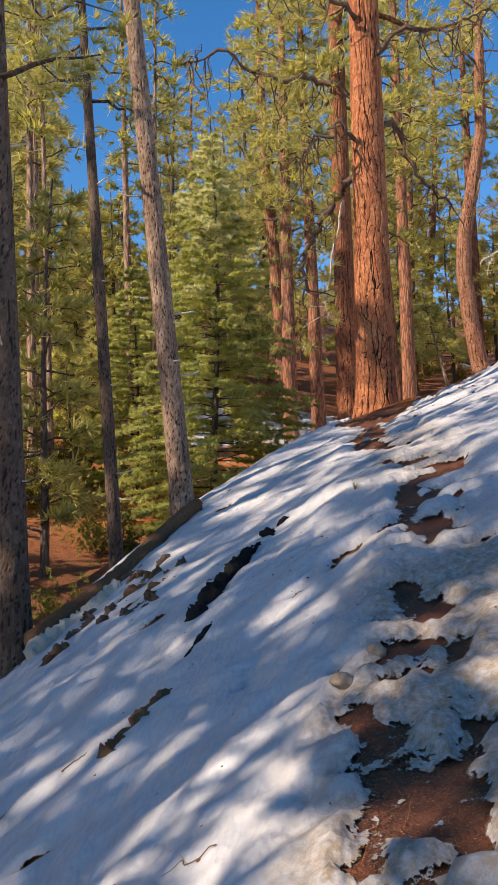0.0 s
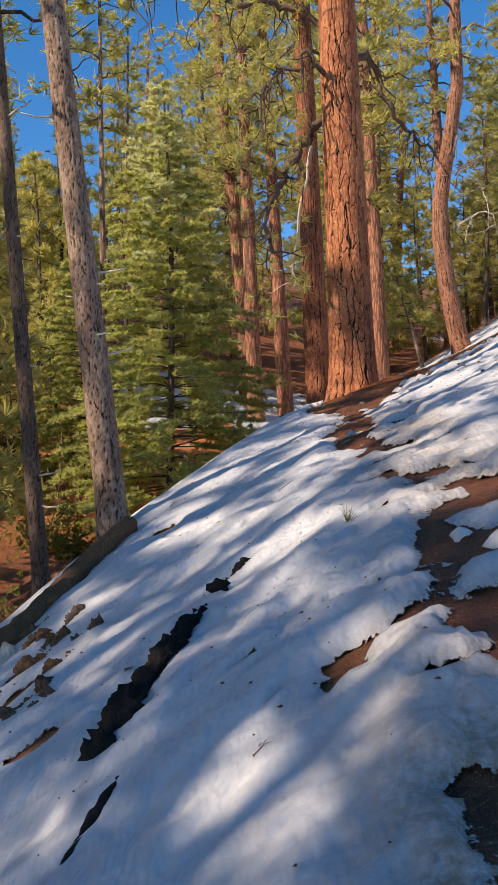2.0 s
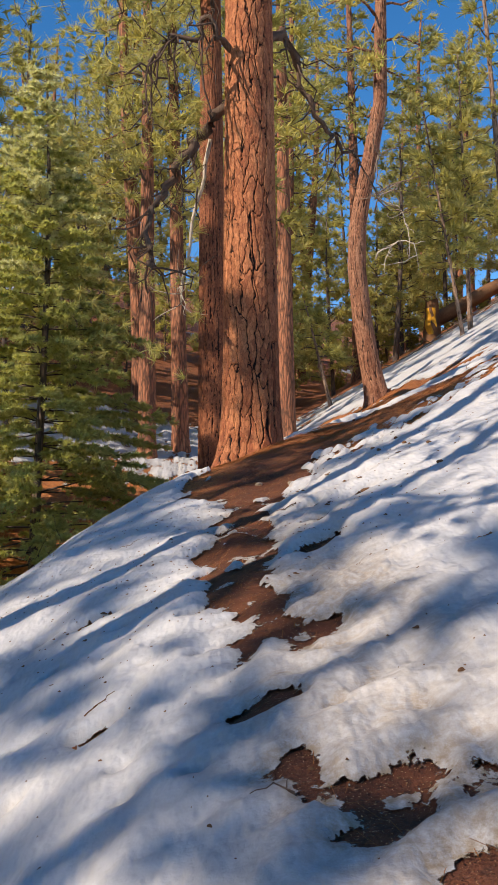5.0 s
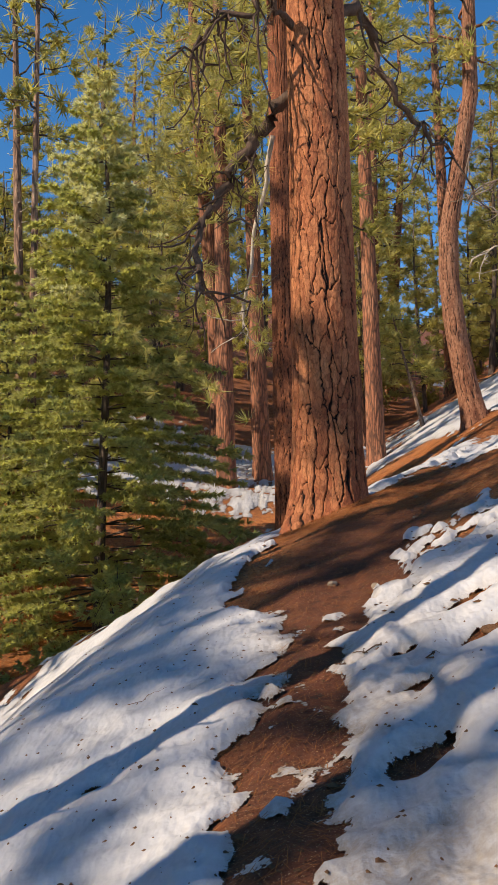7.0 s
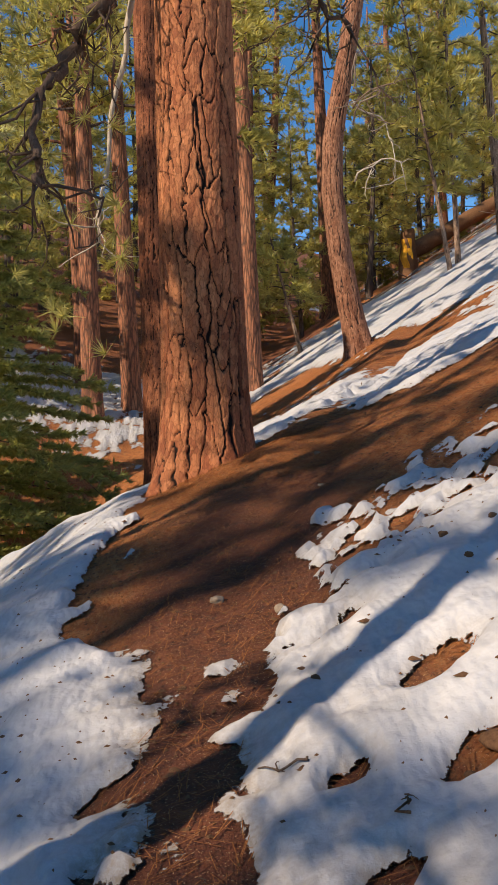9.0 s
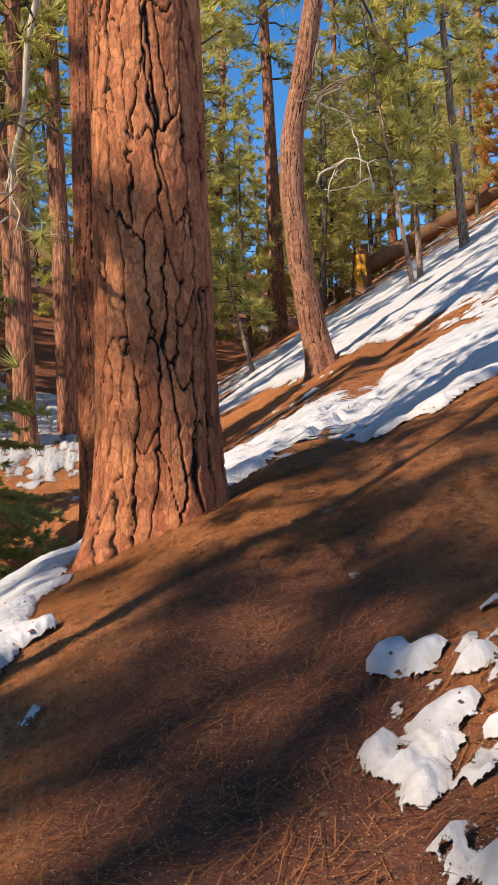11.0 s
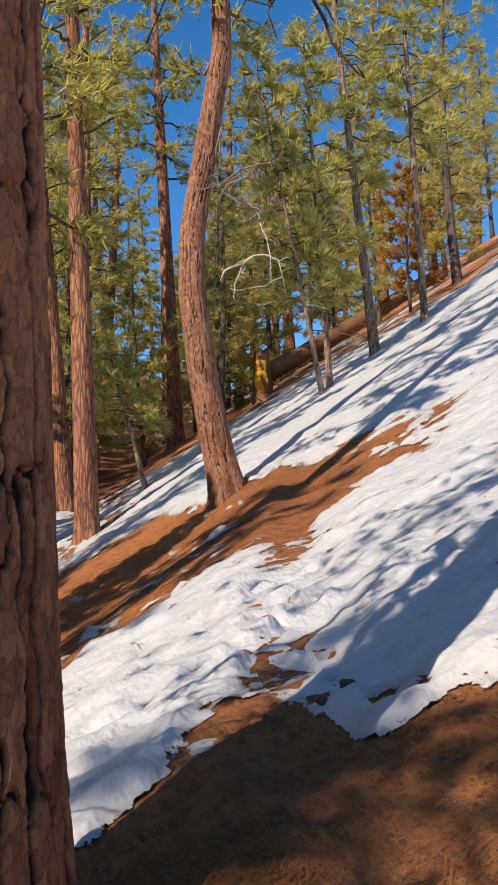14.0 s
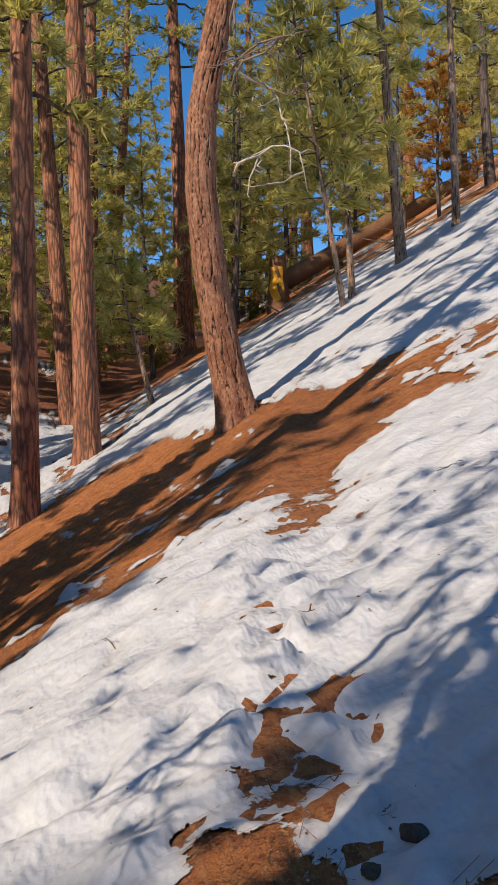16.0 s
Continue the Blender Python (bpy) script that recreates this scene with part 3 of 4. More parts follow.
def build_ground():
    xs = graded((-170, -40, 9), (-40, -12, 1.3), (-12, -3, 0.3), (-3, 0.8, 0.07), (0.8, 4.6, 0.038), (4.6, 9, 0.1), (9, 20, 0.35), (20, 60, 1.5), (60, 250, 10))
    ys = graded((-60, -10, 3), (-10, 2, 0.4), (2, 4.2, 0.08), (4.2, 23, 0.04), (23, 32, 0.09), (32, 60, 0.35), (60, 120, 2), (120, 320, 12))
    X, Y = np.meshgrid(xs, ys)
    Z = land(X, Y)
    cover = snow_cover(X, Y)
    D = X - TRAIL_X(Y)
    nx, ny = len(xs), len(ys)
    i, j = np.meshgrid(np.arange(ny - 1), np.arange(nx - 1), indexing="ij")
    a = i * nx + j
    faces = np.stack([a, a + 1, a + nx + 1, a + nx], -1).reshape(-1, 4)
    soil = np.clip(np.exp(-((D / 0.6) ** 4)) * (1 - soft_step(17.5, 19.5, Y)) + 0.25 * np.exp(-((D / 1.0) ** 2)) + 0.8 * soft_step(3.5, 6.0, -D) * (1 - soft_step(24, 30, Y) * (1 - soft_step(38, 44, Y))), 0, 1)
    wet = np.exp(-(((D - 0.2) / 0.4) ** 2)) * (1 - soft_step(9.6, 10.6, Y)) * soft_step(3, 5, Y)
    ground = Shape().add(np.stack([X, Y, Z], -1), faces, soil=soil, wet=wet)
    ob = new("ground", ground.mesh("ground"))
    ob.data.materials.append(DUFF)
    tagged(ob, "steep hillside of reddish soil and pine needle litter with a trail bench", "ground", kind="structure")
    # the snow: one lumpy sheet, thinning out under the ground's surface at its edges
    S = snow_top(X, Y, Z, cover)
    keep = (cover.ravel()[faces].max(1) > -0.55)
    dirt = np.clip((0.45 + 1.6 * (1 - soft_step(6.6, 7.7, Y)) + 0.3 * soft_step(9.8, 11.0, Y)) * np.exp(-(((D + 0.02) / 0.5) ** 4)) * (1 - soft_step(15.5, 17.5, Y)) * (0.6 + 0.9 * fbm(X * 1.2, Y * 0.9, 151, 3)) + 0.5 * (1 - soft_step(0.0, 0.45, cover)), 0, 1)
    used = np.unique(faces[keep])
    renum = np.full(nx * ny, -1)
    renum[used] = np.arange(len(used))
    sheet = Shape().add(np.stack([X, Y, S], -1).reshape(-1, 3)[used], renum[faces[keep]], dirt=dirt.ravel()[used], cover=cover.ravel()[used])
    ob = new("snow_cover", sheet.mesh("snow_cover"))
    ob.data.materials.append(SNOW)
    tagged(ob, "patchy old snow, slushy and trodden along the trail, on the hillside", "snow", kind="stuff")


build_ground()


def surface(x, y):
    """Whatever lies on top there, snow or soil."""
    x, y = np.asarray(x, float), np.asarray(y, float)
    z = land(x, y)
    return np.maximum(z, snow_top(x, y, z, snow_cover(x, y)))


def on_land(x, y):
    return float(land(np.array(x), np.array(y)))


# ---------------------------------------------------------------- trees
def trunk_shape(height, r0, lean=(0, 0), curve=None, sides=40, rings=120, cell=(0.11, 0.42), depth=0.03, flare=0.35, seed=0, top=0.12, bottom=-0.9, dense=0.0):
    """A trunk with modelled bark plates. lean: metres of drift per metre; curve: extra drift by height."""
    z = bottom + (height - bottom) * np.linspace(0, 1, rings) ** 1.35
    if dense:
        low = int(rings * 0.75)
        z = np.concatenate([np.linspace(bottom, dense, low, endpoint=False), np.linspace(dense, height, rings - low)])
    th = 0.5 * np.pi + np.arange(sides) * 2 * np.pi / sides
    Z, T = np.meshgrid(z, th, indexing="ij")
    up = np.clip(Z, 0, None) / height
    r = r0 * (1 - up * (1 - top)) ** 0.85
    r = r * (1 + flare * np.exp(-np.clip(Z + 0.15, 0, None) / 0.38) * (1 + 0.45 * np.sin(3 * T + seed) + 0.3 * np.sin(5 * T + 2 * seed)))
    period = max(5, round(2 * np.pi * r0 / cell[0]))
    U = (T / (2 * np.pi) - 0.25) * period
    wander = 0.22 * np.sin(Z * 2.3 + np.sin(T + seed) * 2) + 0.42 * fbm(U * 0.8, Z / cell[1] * 3.0, seed, 3, 0.6) + 0.12 * fbm(U * 3, Z / cell[1] * 14, seed + 2, 2)
    edge, tone = cells(U + wander, Z / cell[1] + 0.35 * np.sin(2 * T + seed) + 0.22 * np.sin(9 * T), period, seed + 13, 5.0)
    fine, _ = cells((U + wander) * 2, Z / cell[1] * 3.1, period * 2, seed + 29)
    split = np.clip(0.75 + 0.9 * fbm(U * 0.8, Z / cell[1] * 1.7, seed + 6, 3), 0.3, 1.05)
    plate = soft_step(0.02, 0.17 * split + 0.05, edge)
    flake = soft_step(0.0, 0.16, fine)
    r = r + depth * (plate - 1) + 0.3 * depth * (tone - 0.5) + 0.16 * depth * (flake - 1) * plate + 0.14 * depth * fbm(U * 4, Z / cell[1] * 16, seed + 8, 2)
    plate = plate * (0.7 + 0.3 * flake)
    cx, cy = lean[0] * Z, lean[1] * Z
    if curve is not None:
        cx = cx + np.interp(Z, *curve)
    v = np.stack([cx + r * np.cos(T), cy + r * np.sin(T), Z], -1)
    s = Shape().add(v, ring_faces(rings, sides), plate=plate, tone=tone)
    s.f.append(np.array([[(rings - 1) * sides + k for k in range(sides)]]))
    return s


def blades(shape, at, way, count, length, width, spread, rng):
    """Bunches of thin needle blades: count at each place, fanned about each way."""
    at, way = np.repeat(at, count, 0), np.repeat(way, count, 0)
    w = way + rng.normal(0, spread, at.shape)
    w /= np.linalg.norm(w, axis=1)[:, None]
    side = np.cross(w, rng.normal(size=at.shape))
    side /= np.linalg.norm(side, axis=1)[:, None] + 1e-9
    n = len(at)
    ln = length * rng.uniform(0.7, 1.2, (n, 1))
    v = np.stack([at - side * width * 0.7, at + side * width * 0.7, at + w * ln], 1)
    shape.add(v.reshape(-1, 3), np.arange(3 * n).reshape(-1, 3))


def crown_parts(height, base, radius, limbs, tufts, count, length, width, seed, r0, droop=0.1, shape_pow=0.7):
    """Limbs as one Shape, needles as another, for a pine that stands at the origin."""
    rng = np.random.default_rng(seed)
    wood, leaf = Shape(), Shape()
    for n in range(limbs):
        f = (n + rng.uniform(0, 1)) / limbs
        z = base + (height - base) * f**0.9 * 0.97
        reach = radius * (0.25 + 0.75 * (1 - f) ** shape_pow) * rng.uniform(0.6, 1.15) * (0.75 if f < 0.12 else 1)
        a = n * 2.4 + rng.uniform(-0.5, 0.5)
        out = np.array([math.cos(a), math.sin(a), rng.uniform(-0.15, 0.35) - droop])
        start = np.array([0, 0, z])
        p = bent(start, start + out * reach, -0.06 * reach, 0.12 * reach, 6, seed * 97 + n)
        thick = max(0.012, 0.16 * r0 * (1 - f) + 0.02)
        tube(wood, p, np.linspace(thick, 0.008, 6), 3)
        k = max(3, int(tufts * (0.4 + 0.6 * (1 - f))))
        s = rng.uniform(0.3, 1.0, k) ** 0.7
        at = np.stack([np.interp(s, np.linspace(0, 1, 6), p[:, c]) for c in range(3)], 1) + rng.normal(0, 0.13 * reach, (k, 3)) * [1, 1, 0.6]
        way = out + np.array([0, 0, 0.45]) + rng.normal(0, 0.35, (k, 3))
        blades(leaf, at, way / np.linalg.norm(way, axis=1)[:, None], count, length, width, 0.55, rng)
    return wood, leaf


def plain_trunk(shape, height, r0, seed, lean=0.0, sides=9):
    rng = np.random.default_rng(seed)
    t = np.linspace(0, 1, 14)
    p = np.stack([lean * height * t + 0.012 * height * np.sin(t * 4 + seed), 0.01 * height * np.sin(t * 5 + 2 * seed), -1.2 + (height + 1.2) * t], 1)
    r = r0 * (1 - 0.9 * t) ** 0.8
    r[0:2] *= 1.15
    tube(shape, p, r, sides, 0.07, seed)
    return p


def make_pine(name, label, height, base, radius, r0, limbs, tufts, count, length, width, seed, bark, lean=0.0, leaf_mat=None, stubs=0, group="forest pines"):
    t = thing(name, (0, 0, 0), label, "tree", group)
    s = Shape()
    plain_trunk(s, height, r0, seed, lean)
    wood, leaf = crown_parts(height, base, radius, limbs, tufts, count, length, width, seed, r0)
    rng = np.random.default_rng(seed + 5)
    for n in range(stubs):
        z, a = rng.uniform(0.12, 0.5) * height, rng.uniform(0, 6.28)
        e = np.array([math.cos(a), math.sin(a), rng.uniform(-0.5, 0.2)]) * rng.uniform(0.5, 1.8)
        tube(wood, bent((0, 0, z), e + [0, 0, z], 0.05, 0.2, 6, seed + n), np.linspace(0.03, 0.006, 6), 4)
    part("trunk", s, bark, t)
    tagged(part("branchwork", wood, bark, t), kind="stuff")
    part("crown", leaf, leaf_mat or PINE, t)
    return t


TALL = [make_pine("pine_tree", "tall ponderosa pine with a reddish trunk and olive needles", 24, 5.5, 2.9, 0.34, 52, 21, 10, 0.5, 0.051, 1, FAR_RED, 0.008, stubs=8),
        make_pine("pine_tree", "tall ponderosa pine with a reddish trunk and olive needles", 26, 8.0, 3.2, 0.38, 50, 22, 10, 0.5, 0.051, 2, FAR_RED, -0.006, stubs=10),
        make_pine("pine_tree", "tall slim pine with a grey trunk and olive needles", 21, 4.0, 2.4, 0.22, 50, 18, 10, 0.48, 0.048, 3, FAR_GREY, 0.012, stubs=12),
        make_pine("pine_tree", "mid-sized pine with low olive branches", 13, 1.6, 2.4, 0.17, 44, 19, 10, 0.42, 0.043, 4, FAR_GREY, 0.01, stubs=4),
        make_pine("pine_tree", "mid-sized pine with low olive branches", 10, 1.0, 2.1, 0.13, 40, 22, 10, 0.40, 0.043, 5, FAR_GREY, -0.012, stubs=4),
        make_pine("young_pine_tree", "young pine with branches down to the ground", 5, 0.3, 1.4, 0.06, 30, 16, 10, 0.32, 0.045, 6, FAR_GREY, 0.0)]
USED = [False] * len(TALL)


def plant(kind, x, y, turn, sink=0.1, tilt=(0, 0)):
    m = pose(x, y, on_land(x, y) - sink, tilt[0], tilt[1], turn)
    if not USED[kind]:
        USED[kind] = True
        TALL[kind].matrix_world = m
        return TALL[kind]
    return copy_thing(TALL[kind], m)


def forest():
    rng = np.random.default_rng(12)
    spots = []

    def scatter(n, xr, yr, kinds, gap, keep):
        made = tries = 0
        while made < n and tries < n * 60:
            tries += 1
            x, y = rng.uniform(*xr), rng.uniform(*yr)
            if not keep(x, y) or any(math.hypot(x - a, y - b) < gap for a, b in spots):
                continue
            spots.append((x, y))
            plant(int(rng.choice(kinds)), x, y, rng.uniform(0, 360), 0.15, (rng.uniform(-2, 2), rng.uniform(-2, 2)))
            made += 1

    spots.extend([(2.5, 20.4), (-1.9, 29.5), (1.9, 40), (5, 42), (7, 34.5), (3.4, 37.5), (4.9, 46)])
    scatter(40, (-30, 8), (44, 95), [0, 1, 2, 2, 3], 3.0, lambda x, y: x < 2 + (y - 44) * 0.25 and not (y < 96 and 0.2 < math.atan2(2.1 - x, y - 10) < 0.345))
    scatter(26, (-26, 4), (36, 70), [3, 4, 4, 5], 2.2, lambda x, y: x < -3.5 - 0.1 * (y - 36) or y > 52)
    scatter(5, (-34, -22), (26, 44), [2, 3], 3.0, lambda x, y: True)
    scatter(20, (-16, -4), (22, 48), [4, 5, 5, 5], 1.6, lambda x, y: x < -5 - 0.12 * (y - 22) and not 23 < 0.85 * y - 0.525 * x < 29)
    scatter(12, (2, 16), (52, 80), [3, 3, 4], 2.2, lambda x, y: x < 12 + 0.2 * (y - 52))
    scatter(28, (8, 60), (60, 105), [0, 2, 2, 3, 3], 3.0, lambda x, y: x > 10 + 0.1 * (y - 60))
    scatter(16, (18, 45), (42, 62), [2, 3, 4, 4], 3.0, lambda x, y: x > 19 + 0.2 * (60 - y))
    scatter(12, (4, 34), (64, 95), [0, 1, 3, 3], 2.5, lambda x, y: True)
    for x, y, kind in ((14, 63, 3), (15.5, 67, 3), (17.5, 69, 3), (12.2, 61.5, 4), (22, 67, 4), (28, 66, 3)):
        plant(kind, x, y, x * 41 + y * 7, 0.15)
    # unseen pines added behind and below the walk to streak the snow with shade
    for q, s, kind in ((-6.5, 16, 1), (-4, 22, 0), (-1.5, 13, 0), (0.6, 19, 1), (4.9, 12, 0), (6.0, 19, 2), (5.6, 16, 2), (10.9, 24, 2), (5.0, 23, 2), (7.2, 21, 2), (9.0, 28, 0), (8.2, 15, 2), (10.3, 19, 2), (12.0, 26, 2), (13.9, 19, 2), (13.4, 22, 1), (16.4, 17.5, 2), (20.6, 13, 3), (22.2, 13, 2), (23.5, 15, 2)):
        plant(kind, 2 - 0.85 * s, (q + 1.05) / 0.85 - 0.525 * s, q * 50 + s * 9)


forest()


def old_pine():
    """The big orange-barked pine beside the trail."""
    x, y = 2.5, 20.42
    t = thing("old_ponderosa_pine", (x, y, on_land(x, y) - 0.05), "large old ponderosa pine with orange plated bark beside the trail", "tree")
    h, r0 = 27.0, 0.40
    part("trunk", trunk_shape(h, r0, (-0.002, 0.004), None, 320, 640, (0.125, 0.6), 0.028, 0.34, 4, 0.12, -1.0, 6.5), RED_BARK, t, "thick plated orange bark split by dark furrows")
    limbs = [((-0.15, -0.1, 5.05), [(-0.62, 0.35, 4.75), (-0.95, 0.2, 4.35), (-1.2, -0.1, 3.7), (-1.42, -0.7, 2.75), (-1.32, -0.85, 2.45)], 0.10),
             ((0.2, 0.2, 6.1), [(0.55, 0.9, 6.35), (0.9, 1.4, 5.9), (1.35, 1.8, 5.25), (1.85, 2.1, 5.0)], 0.085),
             ((-0.2, -0.1, 5.6), [(-0.6, -0.5, 5.9), (-1.1, -0.6, 5.6), (-1.5, -0.9, 5.0)], 0.05),
             ((-0.2, 0.1, 6.6), [(-0.9, 0.2, 7.2), (-1.9, 0.0, 7.1), (-2.9, -0.3, 7.6), (-3.9, -0.4, 7.2)], 0.075),
             ((0.2, -0.2, 7.4), [(0.9, -0.6, 7.7), (1.6, -0.9, 7.5), (2.4, -0.8, 7.9)], 0.06),
             ((-0.2, -0.2, 8.2), [(-0.9, -1.0, 8.6), (-1.5, -1.9, 8.4), (-1.9, -2.8, 8.8)], 0.06)]
    for n, (a, b, r) in enumerate(limbs):
        k = np.array([a] + b, float)
        tt = np.linspace(0, len(k) - 1, 6 * len(k))
        p = np.stack([np.interp(tt, np.arange(len(k)), k[:, c]) for c in range(3)], 1)
        p = (p + np.roll(p, 1, 0) + np.roll(p, -1, 0)) / 3
        p[0], p[-1] = k[0], k[-1]
        knot = np.random.default_rng(n + 90)
        bend = knot.normal(0, 0.075, p.shape)
        bend = (bend + np.roll(bend, 1, 0) + np.roll(bend, -1, 0)) / 2
        bend[:2] = 0
        p = p + bend
        tube_shape = tube(Shape(), p, np.linspace(0.85 * r, r * 0.25, len(p)) * knot.uniform(0.8, 1.25, len(p)), 9, 0.2, n, plate=0.3, tone=0.2)
        limb = part("limb", tube_shape, DARK_WOOD, t, "bare crooked dark limb")
        twigs, rng = Shape(), np.random.default_rng(n + 40)
        for q in range(24):
            s = rng.integers(len(p) // 4, len(p))
            e = p[s] + rng.normal(0, 0.38, 3) + [0, 0, -0.15 - 0.7 * rng.random()]
            tube(twigs, bent(p[s], e, 0.08, 0.16, 8, n * 31 + q), np.linspace(0.016, 0.004, 8), 4)
        tagged(part("twig_work", twigs, DARK_WOOD, limb), kind="stuff")
    hang = bent((-0.55, 0.5, 4.65), (-0.98, 1.0, 2.35), 0, 0.05, 14, 5)
    dead = part("dead_branch", tube(Shape(), hang, np.linspace(0.032, 0.014, 14), 7, 0.1, 2), PALE_WOOD, t, "bleached hanging dead branch")
    fork, rng = Shape(), np.random.default_rng(17)
    for q in range(11):
        k = hang[rng.integers(9, 14)]
        tube(fork, bent(k, k + rng.normal(0, 0.22, 3) + [0, 0, -0.08], 0.03, 0.05, 6, q), np.linspace(0.009, 0.003, 6), 4)
    tagged(part("twig_work", fork, PALE_WOOD, dead), kind="stuff")
    wood, leaf = crown_parts(h, 8.0, 3.8, 50, 34, 16, 0.28, 0.022, 77, r0)
    tagged(part("upper_branchwork", wood, FAR_RED, t), kind="stuff")
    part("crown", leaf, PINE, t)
    # low sprays of needles by the crooked limb
    rng = np.random.default_rng(8)
    spray = Shape()
    for n in range(110):
        c = np.array([-1.35, 0.2, 4.0]) + rng.normal(0, 1, 3) * [0.55, 0.8, 1.3]
        c[0], c[1] = min(c[0], -0.75), max(c[1], -0.3)
        a = rng.normal(0, 1, (1, 3)) + [[0, 0, -0.2]]
        blades(spray, c[None], a / np.linalg.norm(a), 30, 0.2, 0.009, 0.75, rng)
    for n in range(150):
        c = np.array([-1.7, 0.6, 6.6]) + rng.normal(0, 1, 3) * [0.8, 0.8, 1.1]
        c[0] = min(c[0], -0.7)
        a = rng.normal(0, 1, (1, 3)) + [[0, 0, -0.1]]
        blades(spray, c[None], a / np.linalg.norm(a), 30, 0.22, 0.011, 0.75, rng)
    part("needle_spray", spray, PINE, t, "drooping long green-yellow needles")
    return t


old_pine()


def leaning_pine():
    """The pine with the bare streak and the kink, beyond the snow bank."""
    x, y = 7.05, 34.6
    t = thing("leaning_pine_tree", (x, y, on_land(x, y) - 0.1), "leaning pine with a kinked trunk and dead grey branches", "tree")
    curve = ([-1, 0, 1.2, 2.5, 4.0, 5.2, 5.9, 6.8, 9, 22], [0.1, -0.05, -0.3, -0.5, -0.64, -0.6, -0.48, -0.3, 0.12, 0.35])
    part("trunk", trunk_shape(20, 0.315, (0, 0), curve, 120, 400, (0.12, 1.1), 0.026, 0.5, 9, 0.15, -0.9, 9.0), WARM_BARK, t)
    rng = np.random.default_rng(3)
    for n, (z, e) in enumerate([(4.2, (1.1, -0.5, 3.9)), (5.6, (0.6, -0.6, 6.0)), (6.0, (1.2, -0.5, 6.4)), (6.2, (0.85, -0.4, 4.2)), (7.2, (0.45, -0.5, 5.6)), (6.6, (0.7, -0.6, 7.4))]):
        b = bent((-0.1, -0.15, z), e, -0.3, 0.2, 9, n + 60)
        s = tube(Shape(), b, np.linspace(0.026, 0.008, 9), 6)
        for q in range(4):
            k = rng.integers(3, 9)
            tube(s, bent(b[k], b[k] + rng.normal(0, 0.4, 3), 0.1, 0.1, 6, n * 9 + q), np.linspace(0.016, 0.007, 6), 4)
        part("dead_branch", s, PALE_WOOD if n % 3 == 0 else DEAD_WOOD, t, "weathered grey dead branch")
    wood, leaf = crown_parts(20, 8.5, 2.8, 30, 24, 10, 0.36, 0.04, 31, 0.3)
    tagged(part("branchwork", wood, FAR_RED, t), kind="stuff")
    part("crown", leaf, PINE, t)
    roots = Shape()
    for n, e in enumerate([(0.9, -0.1, 0.15), (1.2, 0.2, 0.42), (0.4, -0.7, -0.25)]):
        tube(roots, bent((0.1, 0, 0.25), e, -0.05, 0.06, 7, n + 5), np.linspace(0.13, 0.03, 7), 7, 0.1, n, plate=0.5, tone=0.4)
    part("root", roots, RED_BARK, t)


leaning_pine()


def lone_pine(name, label, x, y, h, r0, lean, bark, base, radius, seed, sides=40, rings=150, curve=None, cell=(0.09, 0.36), depth=0.02, stubs=0, tufts=22, limbs=40, count=10, dense=0.0, needle=(0.42, 0.05)):
    t = thing(name, (x, y, on_land(x, y) - 0.08), label, "tree")
    part("trunk", trunk_shape(h, r0, lean, curve, sides, rings, cell, depth, 0.3, seed, 0.2, -0.9, dense), bark, t)
    wood, leaf = crown_parts(h, base, radius, limbs, tufts, count, *needle, seed + 3, r0)
    for s in (wood, leaf):
        for v in s.v:
            v[:, 0] += lean[0] * v[:, 2]
            v[:, 1] += lean[1] * v[:, 2]
    rng = np.random.default_rng(seed)
    tagged(part("branchwork", wood, FAR_GREY, t), kind="stuff")
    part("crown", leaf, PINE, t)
    for n in range(stubs):
        z, a = rng.uniform(0.08, 0.55) * h, rng.uniform(0, 6.28)
        s = np.array([lean[0] * z, lean[1] * z, z])
        e = s + np.array([math.cos(a), math.sin(a), rng.uniform(-0.3, 0.4)]) * (r0 + rng.uniform(0.05, 0.35))
        part("branch_stub", tube(Shape(), bent(s, e, 0.01, 0.02, 5, n), np.linspace(0.018, 0.007, 5), 5), PALE_WOOD, t)
    return t


lone_pine("slim_pine_tree", "slim grey-barked pine leaning over a fallen log", -0.25, 13.1, 17, 0.145, (-0.085, 0.0), GREY_BARK, 8.5, 2.0, 11, 70, 460, cell=(0.045, 0.12), depth=0.016, stubs=14, dense=9.0, count=24, needle=(0.19, 0.012))
lone_pine("slim_pine_tree", "thin pine stem standing behind a fallen log, shade put into its bark colour", -1.75, 15.8, 16, 0.11, (-0.05, 0.0), SHADED_BARK, 7.5, 1.7, 12, 40, 360, cell=(0.05, 0.24), depth=0.010, stubs=10, dense=9.0, count=24, needle=(0.19, 0.012))
lone_pine("pine_tree", "rough-barked pine at the foot of the snow slope, shade put into its bark colour", -1.62, 10.9, 17, 0.165, (-0.03, 0.0), SHADED_BARK, 6.0, 2.2, 13, 50, 400, cell=(0.06, 0.26), depth=0.014, stubs=6, dense=8.0, count=24, needle=(0.19, 0.012))
lone_pine("pine_tree", "red-barked pine with close vertical furrows just below the old pine", 2.07, 28.2, 24, 0.345, (-0.004, 0), SHADED_RIDGED_BARK, 10, 2.6, 14, 130, 420, cell=(0.075, 1.1), depth=0.034, dense=8.0)
lone_pine("pine_tree", "red-barked pine among others in the ravine", 1.0, 43.0, 24, 0.34, (-0.02, 0), FAR_RED, 10, 2.8, 15, 40, 120)
